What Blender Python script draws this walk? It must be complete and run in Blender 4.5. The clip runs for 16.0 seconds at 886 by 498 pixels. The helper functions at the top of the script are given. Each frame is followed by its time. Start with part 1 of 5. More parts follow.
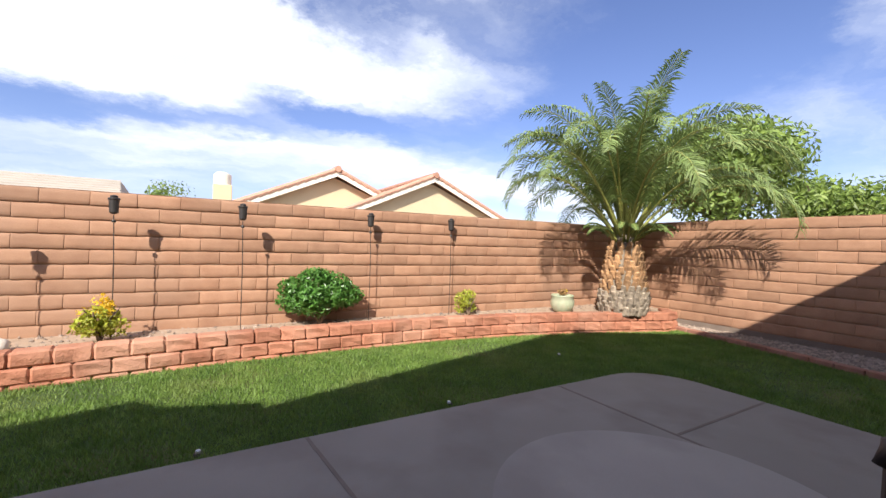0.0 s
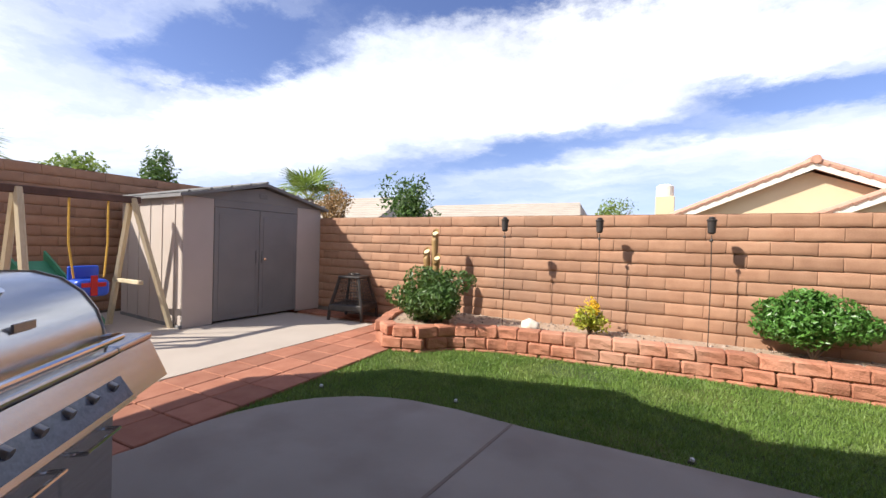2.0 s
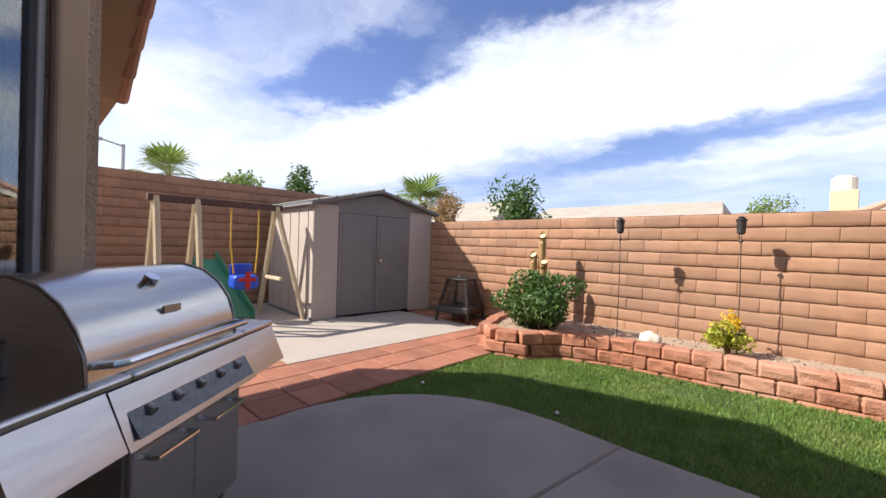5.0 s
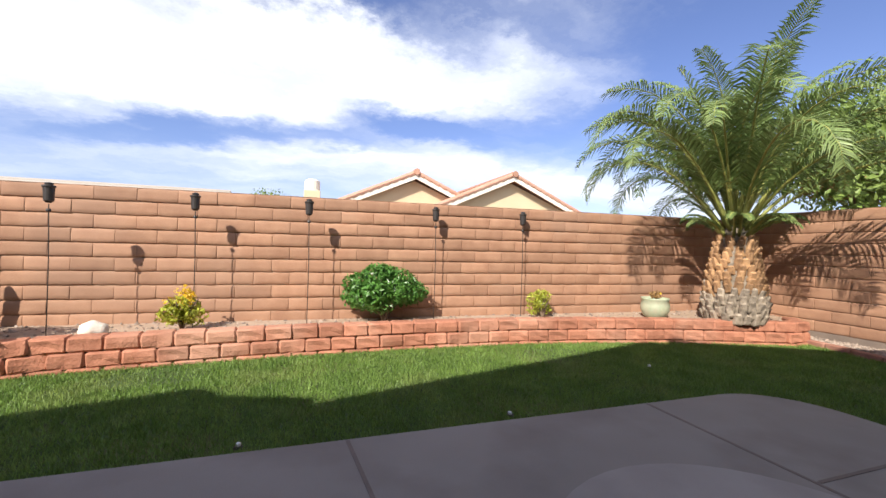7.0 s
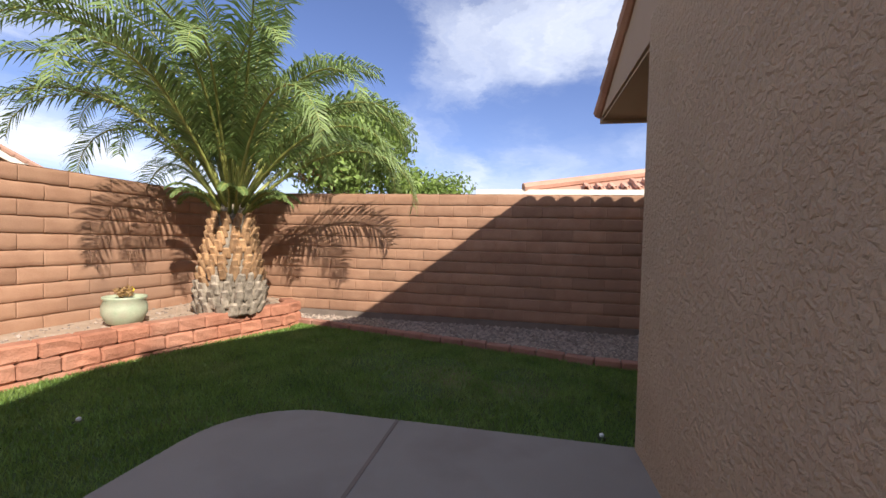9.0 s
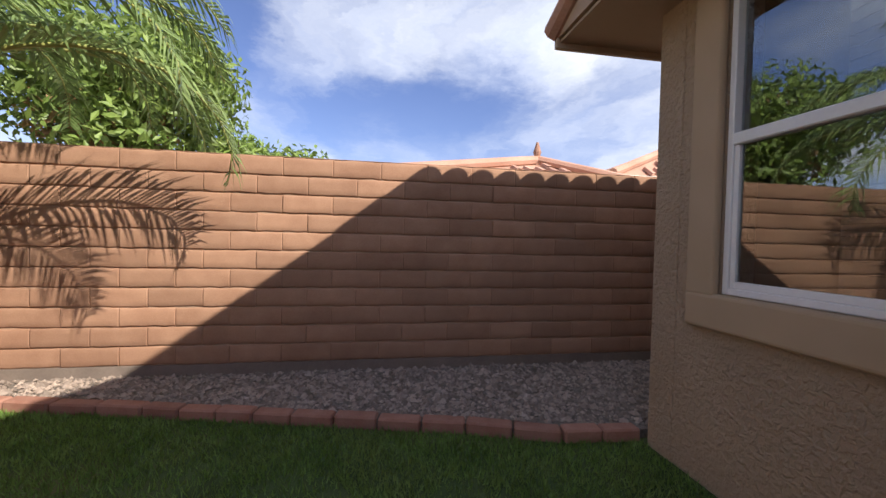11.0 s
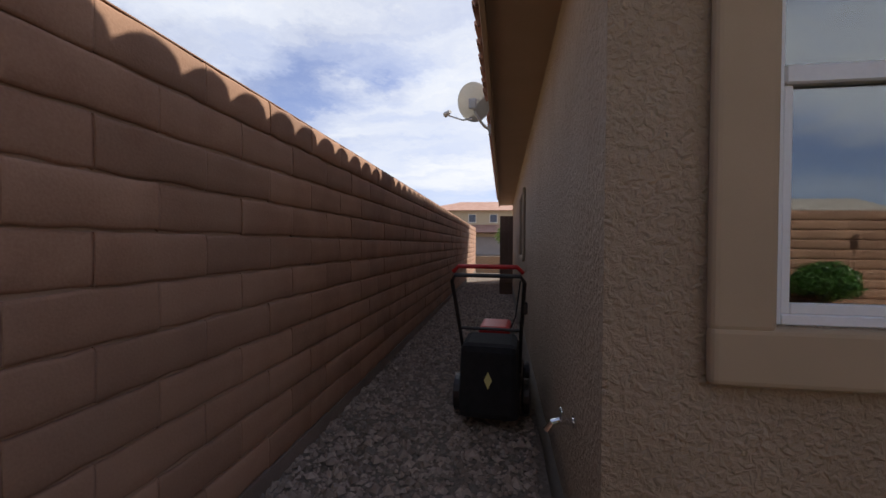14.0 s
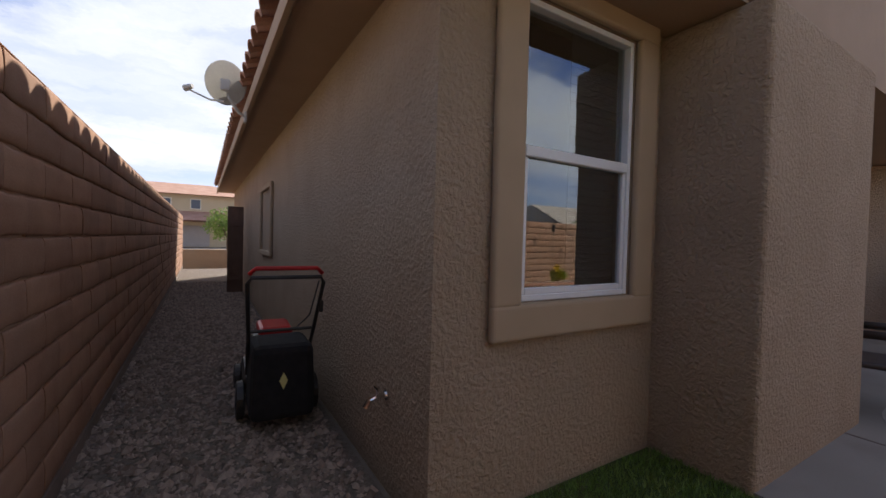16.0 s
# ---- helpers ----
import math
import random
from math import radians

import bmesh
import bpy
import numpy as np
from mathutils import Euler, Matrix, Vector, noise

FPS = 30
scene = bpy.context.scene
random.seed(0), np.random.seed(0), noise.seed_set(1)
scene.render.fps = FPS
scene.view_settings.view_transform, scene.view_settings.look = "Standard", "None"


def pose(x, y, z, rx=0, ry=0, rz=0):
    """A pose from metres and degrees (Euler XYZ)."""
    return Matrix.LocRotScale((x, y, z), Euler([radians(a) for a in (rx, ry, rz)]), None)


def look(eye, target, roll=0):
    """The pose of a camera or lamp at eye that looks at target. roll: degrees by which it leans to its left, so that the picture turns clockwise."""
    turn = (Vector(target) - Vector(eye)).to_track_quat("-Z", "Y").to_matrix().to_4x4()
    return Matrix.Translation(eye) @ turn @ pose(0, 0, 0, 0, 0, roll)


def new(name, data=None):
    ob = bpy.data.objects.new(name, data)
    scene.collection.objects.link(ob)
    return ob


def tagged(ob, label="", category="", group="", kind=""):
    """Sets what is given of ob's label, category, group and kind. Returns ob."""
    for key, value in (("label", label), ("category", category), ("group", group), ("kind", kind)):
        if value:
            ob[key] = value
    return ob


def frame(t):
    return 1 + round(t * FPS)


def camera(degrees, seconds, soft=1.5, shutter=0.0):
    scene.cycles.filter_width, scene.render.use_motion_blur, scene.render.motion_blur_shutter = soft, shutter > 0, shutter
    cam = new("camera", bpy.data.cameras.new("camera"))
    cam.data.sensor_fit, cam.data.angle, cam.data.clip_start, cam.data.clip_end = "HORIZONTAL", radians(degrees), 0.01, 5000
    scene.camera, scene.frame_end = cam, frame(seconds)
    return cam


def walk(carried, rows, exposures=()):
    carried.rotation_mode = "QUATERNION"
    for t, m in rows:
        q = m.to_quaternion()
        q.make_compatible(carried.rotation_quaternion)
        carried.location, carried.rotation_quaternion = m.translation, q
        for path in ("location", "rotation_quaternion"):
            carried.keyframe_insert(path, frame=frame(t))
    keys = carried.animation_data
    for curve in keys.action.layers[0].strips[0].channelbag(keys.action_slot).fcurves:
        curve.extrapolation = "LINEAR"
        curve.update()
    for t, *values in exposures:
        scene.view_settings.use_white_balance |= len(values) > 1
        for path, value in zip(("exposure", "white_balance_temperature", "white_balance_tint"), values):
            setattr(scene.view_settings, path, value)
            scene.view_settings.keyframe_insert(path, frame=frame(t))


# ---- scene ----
cam = camera(95.9, 16.0)
PATH = [
    (0, (-4.201, -1.574, 1.382), (-3.199, 0.157, 1.368), 1.6),
    (0.5, (-4.251, -1.571, 1.406), (-3.695, 0.35, 1.387), 1.5),
    (1, (-4.334, -1.585, 1.422), (-4.267, 0.414, 1.4), 1.4),
    (1.5, (-4.469, -1.61, 1.428), (-4.893, 0.344, 1.397), 2.0),
    (2, (-4.587, -1.752, 1.423), (-5.486, 0.034, 1.399), 1.6),
    (2.5, (-4.652, -1.764, 1.436), (-5.920, -0.218, 1.412), 1.6),
    (2.8, (-4.675, -1.771, 1.443), (-6.137, -0.407, 1.417), 1.7),
    (3.2, (-4.666, -1.823, 1.458), (-6.285, -0.65, 1.418), 1.6),
    (5.5, (-4.435, -1.565, 1.389), (-5.491, 0.133, 1.368), 1.8),
    (6, (-4.32, -1.525, 1.382), (-4.88, 0.395, 1.353), 1.7),
    (6.5, (-4.064, -1.454, 1.317), (-4.094, 0.545, 1.296), 1.4),
    (7, (-3.843, -1.327, 1.269), (-3.216, 0.572, 1.263), 1.4),
    (7.5, (-3.525, -1.165, 1.268), (-2.313, 0.426, 1.222), 1.4),
    (8, (-3.167, -0.989, 1.265), (-1.545, 0.179, 1.23), 1.4),
    (8.5, (-2.782, -0.827, 1.263), (-0.93, -0.072, 1.223), 1.4),
    (9, (-2.353, -0.683, 1.264), (-0.391, -0.301, 1.226), 1.6),
    (11.5, (0.295, -0.207, 1.272), (2.212, -0.776, 1.229), 1.5),
    (12, (0.825, -0.179, 1.237), (2.615, -1.071, 1.206), 1.8),
    (12.5, (1.353, -0.263, 1.207), (2.938, -1.482, 1.165), 1.7),
    (13, (1.734, -0.45, 1.184), (3.081, -1.928, 1.151), 0.9),
    (13.5, (2.081, -0.54, 1.227), (2.959, -2.337, 1.21), 1.0),
    (14, (2.367, -0.638, 1.267), (2.662, -2.616, 1.242), 0.5),
    (14.5, (2.619, -0.67, 1.303), (2.434, -2.661, 1.261), 0.9),
    (15, (2.818, -0.692, 1.31), (2.38, -2.644, 1.301), 1.2),
    (15.5, (2.924, -0.653, 1.319), (2.199, -2.517, 1.31), 1.5),
    (16, (2.919, -0.481, 1.329), (1.885, -2.192, 1.286), 1.5),
]
walk(cam, [(t, look(eye, target, roll)) for t, eye, target, roll in PATH],
     exposures=[(0, 0.75), (9.0, 0.68), (11.5, 0.6), (13.0, 0.3), (14.5, 0.36), (16, 0.5)])

# ---- light ----
SUN_DIR = Vector((0.86, 0.85, -0.97)).normalized()
sun_elev = math.asin(-SUN_DIR.z)
sun_data = bpy.data.lights.new("sun", "SUN")
sun_data.energy, sun_data.angle, sun_data.color = 5.0, radians(0.55), (1.0, 0.93, 0.83)
sun = new("sun", sun_data)
sun.matrix_world = look((0, 0, 30), Vector((0, 0, 30)) + SUN_DIR)

world = bpy.data.worlds.new("sky")
scene.world = world
world.use_nodes = True
wn, wl = world.node_tree.nodes, world.node_tree.links
wn.clear()


def wnode(kind, **kw):
    n = wn.new(kind)
    for k, v in kw.items():
        n.inputs[k].default_value = v
    return n


sky = wn.new("ShaderNodeTexSky")
sky.sky_type = "NISHITA"
sky.sun_disc = False
sky.sun_elevation = sun_elev
sky.sun_rotation = math.atan2(-SUN_DIR.x, -SUN_DIR.y)
sky.air_density, sky.dust_density, sky.ozone_density = 1.0, 0.6, 2.5
tc = wn.new("ShaderNodeTexCoord")
sep = wn.new("ShaderNodeSeparateXYZ")
wl.new(tc.outputs["Generated"], sep.inputs[0])
# project the view direction on a high flat layer so that the cirrus foreshortens to the horizon
zz = wn.new("ShaderNodeMath"); zz.operation = "ADD"; zz.inputs[1].default_value = 0.16
wl.new(sep.outputs["Z"], zz.inputs[0])
zm = wn.new("ShaderNodeMath"); zm.operation = "MAXIMUM"; zm.inputs[1].default_value = 0.05
wl.new(zz.outputs[0], zm.inputs[0])
dv = wn.new("ShaderNodeVectorMath"); dv.operation = "DIVIDE"
cz = wn.new("ShaderNodeCombineXYZ")
for i in range(3):
    wl.new(zm.outputs[0], cz.inputs[i])
wl.new(tc.outputs["Generated"], dv.inputs[0]); wl.new(cz.outputs[0], dv.inputs[1])
# ragged edges: the layer is warped by a fine noise before the cloud banks are laid on it
wp = wnode("ShaderNodeTexNoise", Scale=1.6, Detail=8.0, Roughness=0.66)
wl.new(dv.outputs[0], wp.inputs["Vector"])
wc = wn.new("ShaderNodeVectorMath"); wc.operation = "MULTIPLY_ADD"
wc.inputs[1].default_value, wc.inputs[2].default_value = (0.9, 0.9, 0.0), (-0.45, -0.45, 0.0)
wl.new(wp.outputs["Color"], wc.inputs[0])
wa = wn.new("ShaderNodeVectorMath"); wa.operation = "ADD"
wl.new(dv.outputs[0], wa.inputs[0]); wl.new(wc.outputs[0], wa.inputs[1])
mp = wn.new("ShaderNodeMapping")
mp.inputs["Rotation"].default_value = (0, 0, radians(14)); mp.inputs["Scale"].default_value = (0.42, 1.0, 0.0)
mp.inputs["Location"].default_value = (1.7, 0.4, 0)
wl.new(wa.outputs[0], mp.inputs[0])
n1 = wnode("ShaderNodeTexNoise", Scale=1.5, Detail=7.0, Roughness=0.55, Distortion=0.2)
wl.new(mp.outputs[0], n1.inputs["Vector"])
cr = wn.new("ShaderNodeValToRGB")
cr.color_ramp.interpolation = "EASE"
cr.color_ramp.elements[0].position, cr.color_ramp.elements[1].position = 0.27, 1.12
cover = n1.outputs["Fac"]
# cloud banks and clear gaps: middle on the layer, length, width, turn, weight
BANKS = ((-1.2, 1.75, 2.4, 0.75, 8, 0.42), (0.35, 1.62, 1.2, 0.42, -14, 0.40), (-2.6, 0.8, 1.8, 1.3, 20, 0.34),
         (0.9, 2.7, 3.0, 0.6, -6, 0.30), (0.3, -2.6, 3.0, 1.5, 20, 0.36), (0.2, -1.0, 1.6, 1.0, 10, 0.30),
         (1.55, 0.0, 0.8, 0.35, 60, 0.16), (3.4, 0.3, 1.2, 0.5, 80, 0.16), (1.2, -0.95, 0.8, 0.4, 40, 0.20),
         (-0.45, 2.42, 1.25, 0.24, -14, -0.40), (0.55, 2.05, 0.7, 0.20, 12, -0.32), (-1.42, 0.98, 0.5, 0.26, 30, -0.50),
         (-0.45, 1.15, 0.85, 0.24, 10, -0.42), (1.55, 1.15, 0.95, 0.75, 30, -0.34), (0.85, -1.68, 0.55, 0.30, -30, -0.40),
         (2.1, -0.1, 0.9, 0.6, 80, -0.22), (1.45, 0.55, 0.6, 0.5, 20, -0.22))
for bx, by, length, width, turn, weight in BANKS:
    bm_ = wn.new("ShaderNodeMapping"); bm_.vector_type = "TEXTURE"
    bm_.inputs["Location"].default_value = (bx, by, 0)
    bm_.inputs["Rotation"].default_value = (0, 0, radians(turn))
    bm_.inputs["Scale"].default_value = (length, width, 1)
    flat_ = wn.new("ShaderNodeVectorMath"); flat_.operation = "MULTIPLY"; flat_.inputs[1].default_value = (1, 1, 0)
    wl.new(wa.outputs[0], flat_.inputs[0]); wl.new(flat_.outputs[0], bm_.inputs[0])
    ln_ = wn.new("ShaderNodeVectorMath"); ln_.operation = "LENGTH"
    wl.new(bm_.outputs[0], ln_.inputs[0])
    mr_ = wn.new("ShaderNodeMapRange"); mr_.interpolation_type = "SMOOTHSTEP"
    mr_.inputs["From Min"].default_value, mr_.inputs["From Max"].default_value = 1.15, 0.15
    wl.new(ln_.outputs["Value"], mr_.inputs["Value"])
    ad_ = wn.new("ShaderNodeMath"); ad_.operation = "MULTIPLY_ADD"; ad_.inputs[1].default_value = weight
    wl.new(mr_.outputs[0], ad_.inputs[0]); wl.new(cover, ad_.inputs[2])
    cover = ad_.outputs[0]
wl.new(cover, cr.inputs[0])
mix = wn.new("ShaderNodeMixRGB")
tone = wn.new("ShaderNodeMixRGB"); tone.blend_type = "MULTIPLY"; tone.inputs[0].default_value = 1
tone.inputs[2].default_value = (1.45, 1.36, 1.72, 1)
wl.new(sky.outputs[0], tone.inputs[1])
wl.new(cr.outputs[0], mix.inputs[0]); wl.new(tone.outputs[0], mix.inputs[1])
# thicker and thinner parts of the cloud
dens = wnode("ShaderNodeTexNoise", Scale=2.6, Detail=6.0, Roughness=0.6)
wl.new(mp.outputs[0], dens.inputs["Vector"])
puff = wn.new("ShaderNodeValToRGB")
puff.color_ramp.elements[0].position, puff.color_ramp.elements[1].position = 0.36, 0.64
puff.color_ramp.elements[0].color, puff.color_ramp.elements[1].color = (0.76, 0.82, 0.97, 1), (0.97, 0.985, 1.0, 1)
wl.new(dens.outputs["Fac"], puff.inputs[0])
lift = wn.new("ShaderNodeMixRGB"); lift.blend_type = "MULTIPLY"; lift.inputs[0].default_value = 1
lift.inputs[2].default_value = (12.2, 12.3, 12.6, 1)
wl.new(puff.outputs[0], lift.inputs[1]); wl.new(lift.outputs[0], mix.inputs[2])
bg = wn.new("ShaderNodeBackground"); bg.inputs["Strength"].default_value = 0.064
wl.new(mix.outputs[0], bg.inputs[0])
wo = wn.new("ShaderNodeOutputWorld"); wl.new(bg.outputs[0], wo.inputs[0])


# ---- materials ----
def mat(name, c1, c2, scale=6.0, fine=90.0, rough=0.85, metal=0.0, bump=0.3, dist=0.004, vary=0.0, island=0.0, fine_mix=0.35,
        stretch=(1, 1, 1), stain=None, stain_scale=0.9, coat=0.0, bump_kind="noise"):
    """A surface of two colours mixed at two scales, with relief and random differences between pieces."""
    m = bpy.data.materials.new(name)
    m.use_nodes = True
    N, L = m.node_tree.nodes, m.node_tree.links
    b = N["Principled BSDF"]
    b.inputs["Roughness"].default_value, b.inputs["Metallic"].default_value = rough, metal
    if coat:
        b.inputs["Coat Weight"].default_value = coat
    geo = N.new("ShaderNodeNewGeometry")
    mpg = N.new("ShaderNodeMapping"); mpg.inputs["Scale"].default_value = stretch
    L.new(geo.outputs["Position"], mpg.inputs[0])
    a = N.new("ShaderNodeTexNoise"); a.inputs["Scale"].default_value, a.inputs["Detail"].default_value = scale, 6
    f = N.new("ShaderNodeTexNoise"); f.inputs["Scale"].default_value, f.inputs["Detail"].default_value = fine, 3
    L.new(mpg.outputs[0], a.inputs["Vector"]); L.new(mpg.outputs[0], f.inputs["Vector"])
    s = N.new("ShaderNodeMath"); s.operation = "MULTIPLY_ADD"; s.inputs[1].default_value = fine_mix
    h = N.new("ShaderNodeMath"); h.operation = "MULTIPLY_ADD"; h.inputs[1].default_value = 1 - fine_mix; h.inputs[2].default_value = 0
    L.new(a.outputs["Fac"], h.inputs[0]); L.new(f.outputs["Fac"], s.inputs[0]); L.new(h.outputs[0], s.inputs[2])
    r = N.new("ShaderNodeValToRGB")
    r.color_ramp.elements[0].position, r.color_ramp.elements[1].position = 0.32, 0.68
    r.color_ramp.elements[0].color, r.color_ramp.elements[1].color = (*c1, 1), (*c2, 1)
    L.new(s.outputs[0], r.inputs[0])
    col = r.outputs[0]
    if stain:
        sn = N.new("ShaderNodeTexNoise"); sn.inputs["Scale"].default_value, sn.inputs["Detail"].default_value = stain_scale, 5
        L.new(geo.outputs["Position"], sn.inputs["Vector"])
        sr = N.new("ShaderNodeValToRGB")
        sr.color_ramp.elements[0].position, sr.color_ramp.elements[1].position = 0.5, 0.66
        L.new(sn.outputs["Fac"], sr.inputs[0])
        sm = N.new("ShaderNodeMixRGB"); sm.inputs[2].default_value = (*stain, 1)
        half = N.new("ShaderNodeMath"); half.operation = "MULTIPLY"; half.inputs[1].default_value = 0.6
        L.new(sr.outputs[0], half.inputs[0]); L.new(half.outputs[0], sm.inputs[0]); L.new(col, sm.inputs[1])
        col = sm.outputs[0]
    if vary or island:
        hs = N.new("ShaderNodeHueSaturation")
        rnd = N.new("ShaderNodeObjectInfo").outputs["Random"] if vary else geo.outputs["Random Per Island"]
        amt = vary or island
        mr = N.new("ShaderNodeMapRange"); mr.inputs["To Min"].default_value, mr.inputs["To Max"].default_value = 1 - amt, 1 + amt
        L.new(rnd, mr.inputs["Value"]); L.new(mr.outputs[0], hs.inputs["Value"]); L.new(col, hs.inputs["Color"])
        col = hs.outputs[0]
    L.new(col, b.inputs["Base Color"])
    if bump:
        bp = N.new("ShaderNodeBump"); bp.inputs["Strength"].default_value, bp.inputs["Distance"].default_value = bump, dist
        if bump_kind == "stucco":
            # trowelled lace: flat-topped ridges over a fine sand grain
            v = N.new("ShaderNodeTexNoise"); v.inputs["Scale"].default_value, v.inputs["Detail"].default_value = 36.0, 5.0
            v.inputs["Distortion"].default_value = 0.5
            L.new(geo.outputs["Position"], v.inputs["Vector"])
            vr = N.new("ShaderNodeValToRGB"); vr.color_ramp.elements[0].position, vr.color_ramp.elements[1].position = 0.40, 0.64
            L.new(v.outputs["Fac"], vr.inputs[0])
            ad = N.new("ShaderNodeMath"); ad.operation = "MULTIPLY_ADD"; ad.inputs[1].default_value = 0.25
            L.new(f.outputs["Fac"], ad.inputs[0]); L.new(vr.outputs[0], ad.inputs[2])
            L.new(ad.outputs[0], bp.inputs["Height"])
        else:
            L.new(s.outputs[0], bp.inputs["Height"])
        L.new(bp.outputs[0], b.inputs["Normal"])
    return m


def leaf_mat(name, c1, c2, rough=0.5, vary=0.35, stain=None):
    m = mat(name, c1, c2, 3, 40, rough, 0, 0, island=vary, stain=stain, stain_scale=1.5)
    N, L = m.node_tree.nodes, m.node_tree.links
    b = N["Principled BSDF"]
    tr = N.new("ShaderNodeBsdfTranslucent"); mx = N.new("ShaderNodeMixShader"); mx.inputs[0].default_value = 0.3
    L.new(b.inputs["Base Color"].links[0].from_socket, tr.inputs[0])
    L.new(b.outputs[0], mx.inputs[1]); L.new(tr.outputs[0], mx.inputs[2])
    L.new(mx.outputs[0], N["Material Output"].inputs[0])
    return m


def glass_mat(name, tint):
    m = bpy.data.materials.new(name); m.use_nodes = True
    b = m.node_tree.nodes["Principled BSDF"]
    b.inputs["Base Color"].default_value = (*tint, 1)
    b.inputs["Roughness"].default_value, b.inputs["IOR"].default_value = 0.01, 2.2
    b.inputs["Transmission Weight"].default_value = 1.0
    return m


M_BLOCK = mat("slump_block", (0.283, 0.148, 0.089), (0.394, 0.226, 0.141), 5, 110, 0.9, 0, 0.55, 0.006, vary=0.13, stain=(0.30, 0.18, 0.12), stain_scale=0.8)
M_BLOCK_J = mat("slump_block_joined", (0.283, 0.148, 0.089), (0.394, 0.226, 0.141), 5, 110, 0.9, 0, 0.55, 0.006, island=0.13, stain=(0.30, 0.18, 0.12), stain_scale=0.8)
M_MORTAR = mat("mortar", (0.33, 0.21, 0.14), (0.43, 0.285, 0.195), 8, 120, 0.95, 0, 0.4)
M_FOOTING = mat("footing_concrete", (0.160, 0.125, 0.102), (0.230, 0.180, 0.146), 4, 60, 0.95, 0, 0.5)
M_RETAIN = mat("retaining_block", (0.305, 0.118, 0.068), (0.455, 0.20, 0.122), 9, 55, 0.92, 0, 1.0, 0.02, vary=0.16, stain=(0.5, 0.29, 0.2))
M_STUCCO = mat("lace_stucco", (0.368, 0.271, 0.184), (0.423, 0.317, 0.221), 1.6, 260, 0.92, 0, 0.75, 0.012, stain=(0.35, 0.255, 0.172), stain_scale=2.2, bump_kind="stucco")
M_TRIM = mat("trim_stucco", (0.386, 0.285, 0.184), (0.442, 0.327, 0.216), 3, 300, 0.9, 0, 0.25, 0.002)
M_SOFFIT = mat("painted_soffit", (0.34, 0.24, 0.16), (0.38, 0.27, 0.185), 3, 60, 0.8, 0, 0.15)
M_TILE = mat("clay_roof_tile", (0.30, 0.15, 0.10), (0.46, 0.26, 0.18), 3, 60, 0.85, 0, 0.3, vary=0.2)
M_TILE_J = mat("clay_roof_tiles", (0.42, 0.22, 0.15), (0.56, 0.34, 0.25), 1.2, 30, 0.85, 0, 0.3, island=0.16)
M_GREYTILE = mat("flat_grey_tile", (0.357, 0.315, 0.264), (0.442, 0.391, 0.332), 1.2, 30, 0.9, 0, 0.2, island=0.06)
M_CONC = mat("concrete", (0.240, 0.210, 0.178), (0.318, 0.281, 0.240), 1.1, 140, 0.85, 0, 0.25, 0.002, stain=(0.20, 0.165, 0.14), stain_scale=1.3)
M_CONC2 = mat("concrete_pale", (0.375, 0.323, 0.277), (0.427, 0.375, 0.323), 1.6, 140, 0.85, 0, 0.2, 0.002, stain=(0.44, 0.38, 0.33))
M_CONCR = mat("concrete_worn", (0.34, 0.30, 0.262), (0.40, 0.355, 0.312), 1.6, 140, 0.8, 0, 0.2, 0.002, stain=(0.26, 0.22, 0.19))
M_PAVER = mat("red_paver", (0.270, 0.098, 0.056), (0.360, 0.158, 0.098), 6, 120, 0.85, 0, 0.35, 0.003, vary=0.15)
M_CURB = mat("curb_brick", (0.272, 0.120, 0.080), (0.376, 0.200, 0.144), 8, 100, 0.9, 0, 0.5, vary=0.12)
M_SOIL = mat("sandy_soil", (0.323, 0.230, 0.162), (0.442, 0.332, 0.246), 7, 90, 0.95, 0, 0.8, 0.02)
M_GRAVEL = mat("gravel_stone", (0.230, 0.176, 0.140), (0.353, 0.281, 0.230), 30, 200, 0.9, 0, 0.4, island=0.4)
M_GRAVELBED = mat("gravel_bed", (0.115, 0.094, 0.076), (0.245, 0.202, 0.166), 40, 160, 0.95, 0, 1.0, 0.02)
M_LAWN = mat("lawn_thatch", (0.036, 0.065, 0.013), (0.072, 0.115, 0.025), 2.5, 160, 0.9, 0, 0.8, 0.02, stain=(0.17, 0.15, 0.05), stain_scale=1.1)
M_GRASS = leaf_mat("grass_blade", (0.10, 0.185, 0.03), (0.225, 0.345, 0.075), 0.55, 0.3, stain=(0.22, 0.28, 0.08))
M_PALM = leaf_mat("palm_leaflet", (0.145, 0.225, 0.068), (0.265, 0.345, 0.118), 0.45, 0.35)
M_RACHIS = mat("palm_rib", (0.22, 0.24, 0.06), (0.36, 0.36, 0.10), 8, 60, 0.55, 0, 0.1)
M_BOOT = mat("palm_leaf_base", (0.17, 0.09, 0.045), (0.50, 0.30, 0.15), 12, 80, 0.9, 0, 0.6, 0.01, vary=0.3)
M_BOOTOLD = mat("old_palm_base", (0.11, 0.085, 0.06), (0.42, 0.35, 0.27), 14, 80, 0.95, 0, 0.8, 0.012, vary=0.3)
M_BUSH = leaf_mat("glossy_dark_leaf", (0.06, 0.17, 0.03), (0.13, 0.29, 0.055), 0.35)
M_BUSH2 = leaf_mat("shrub_leaf", (0.05, 0.11, 0.022), (0.11, 0.19, 0.045), 0.45)
M_YELLOW = leaf_mat("yellow_green_leaf", (0.26, 0.33, 0.035), (0.50, 0.50, 0.06), 0.5)
M_FLOWER = leaf_mat("yellow_flower", (0.75, 0.50, 0.02), (0.85, 0.62, 0.05), 0.5, 0.15)
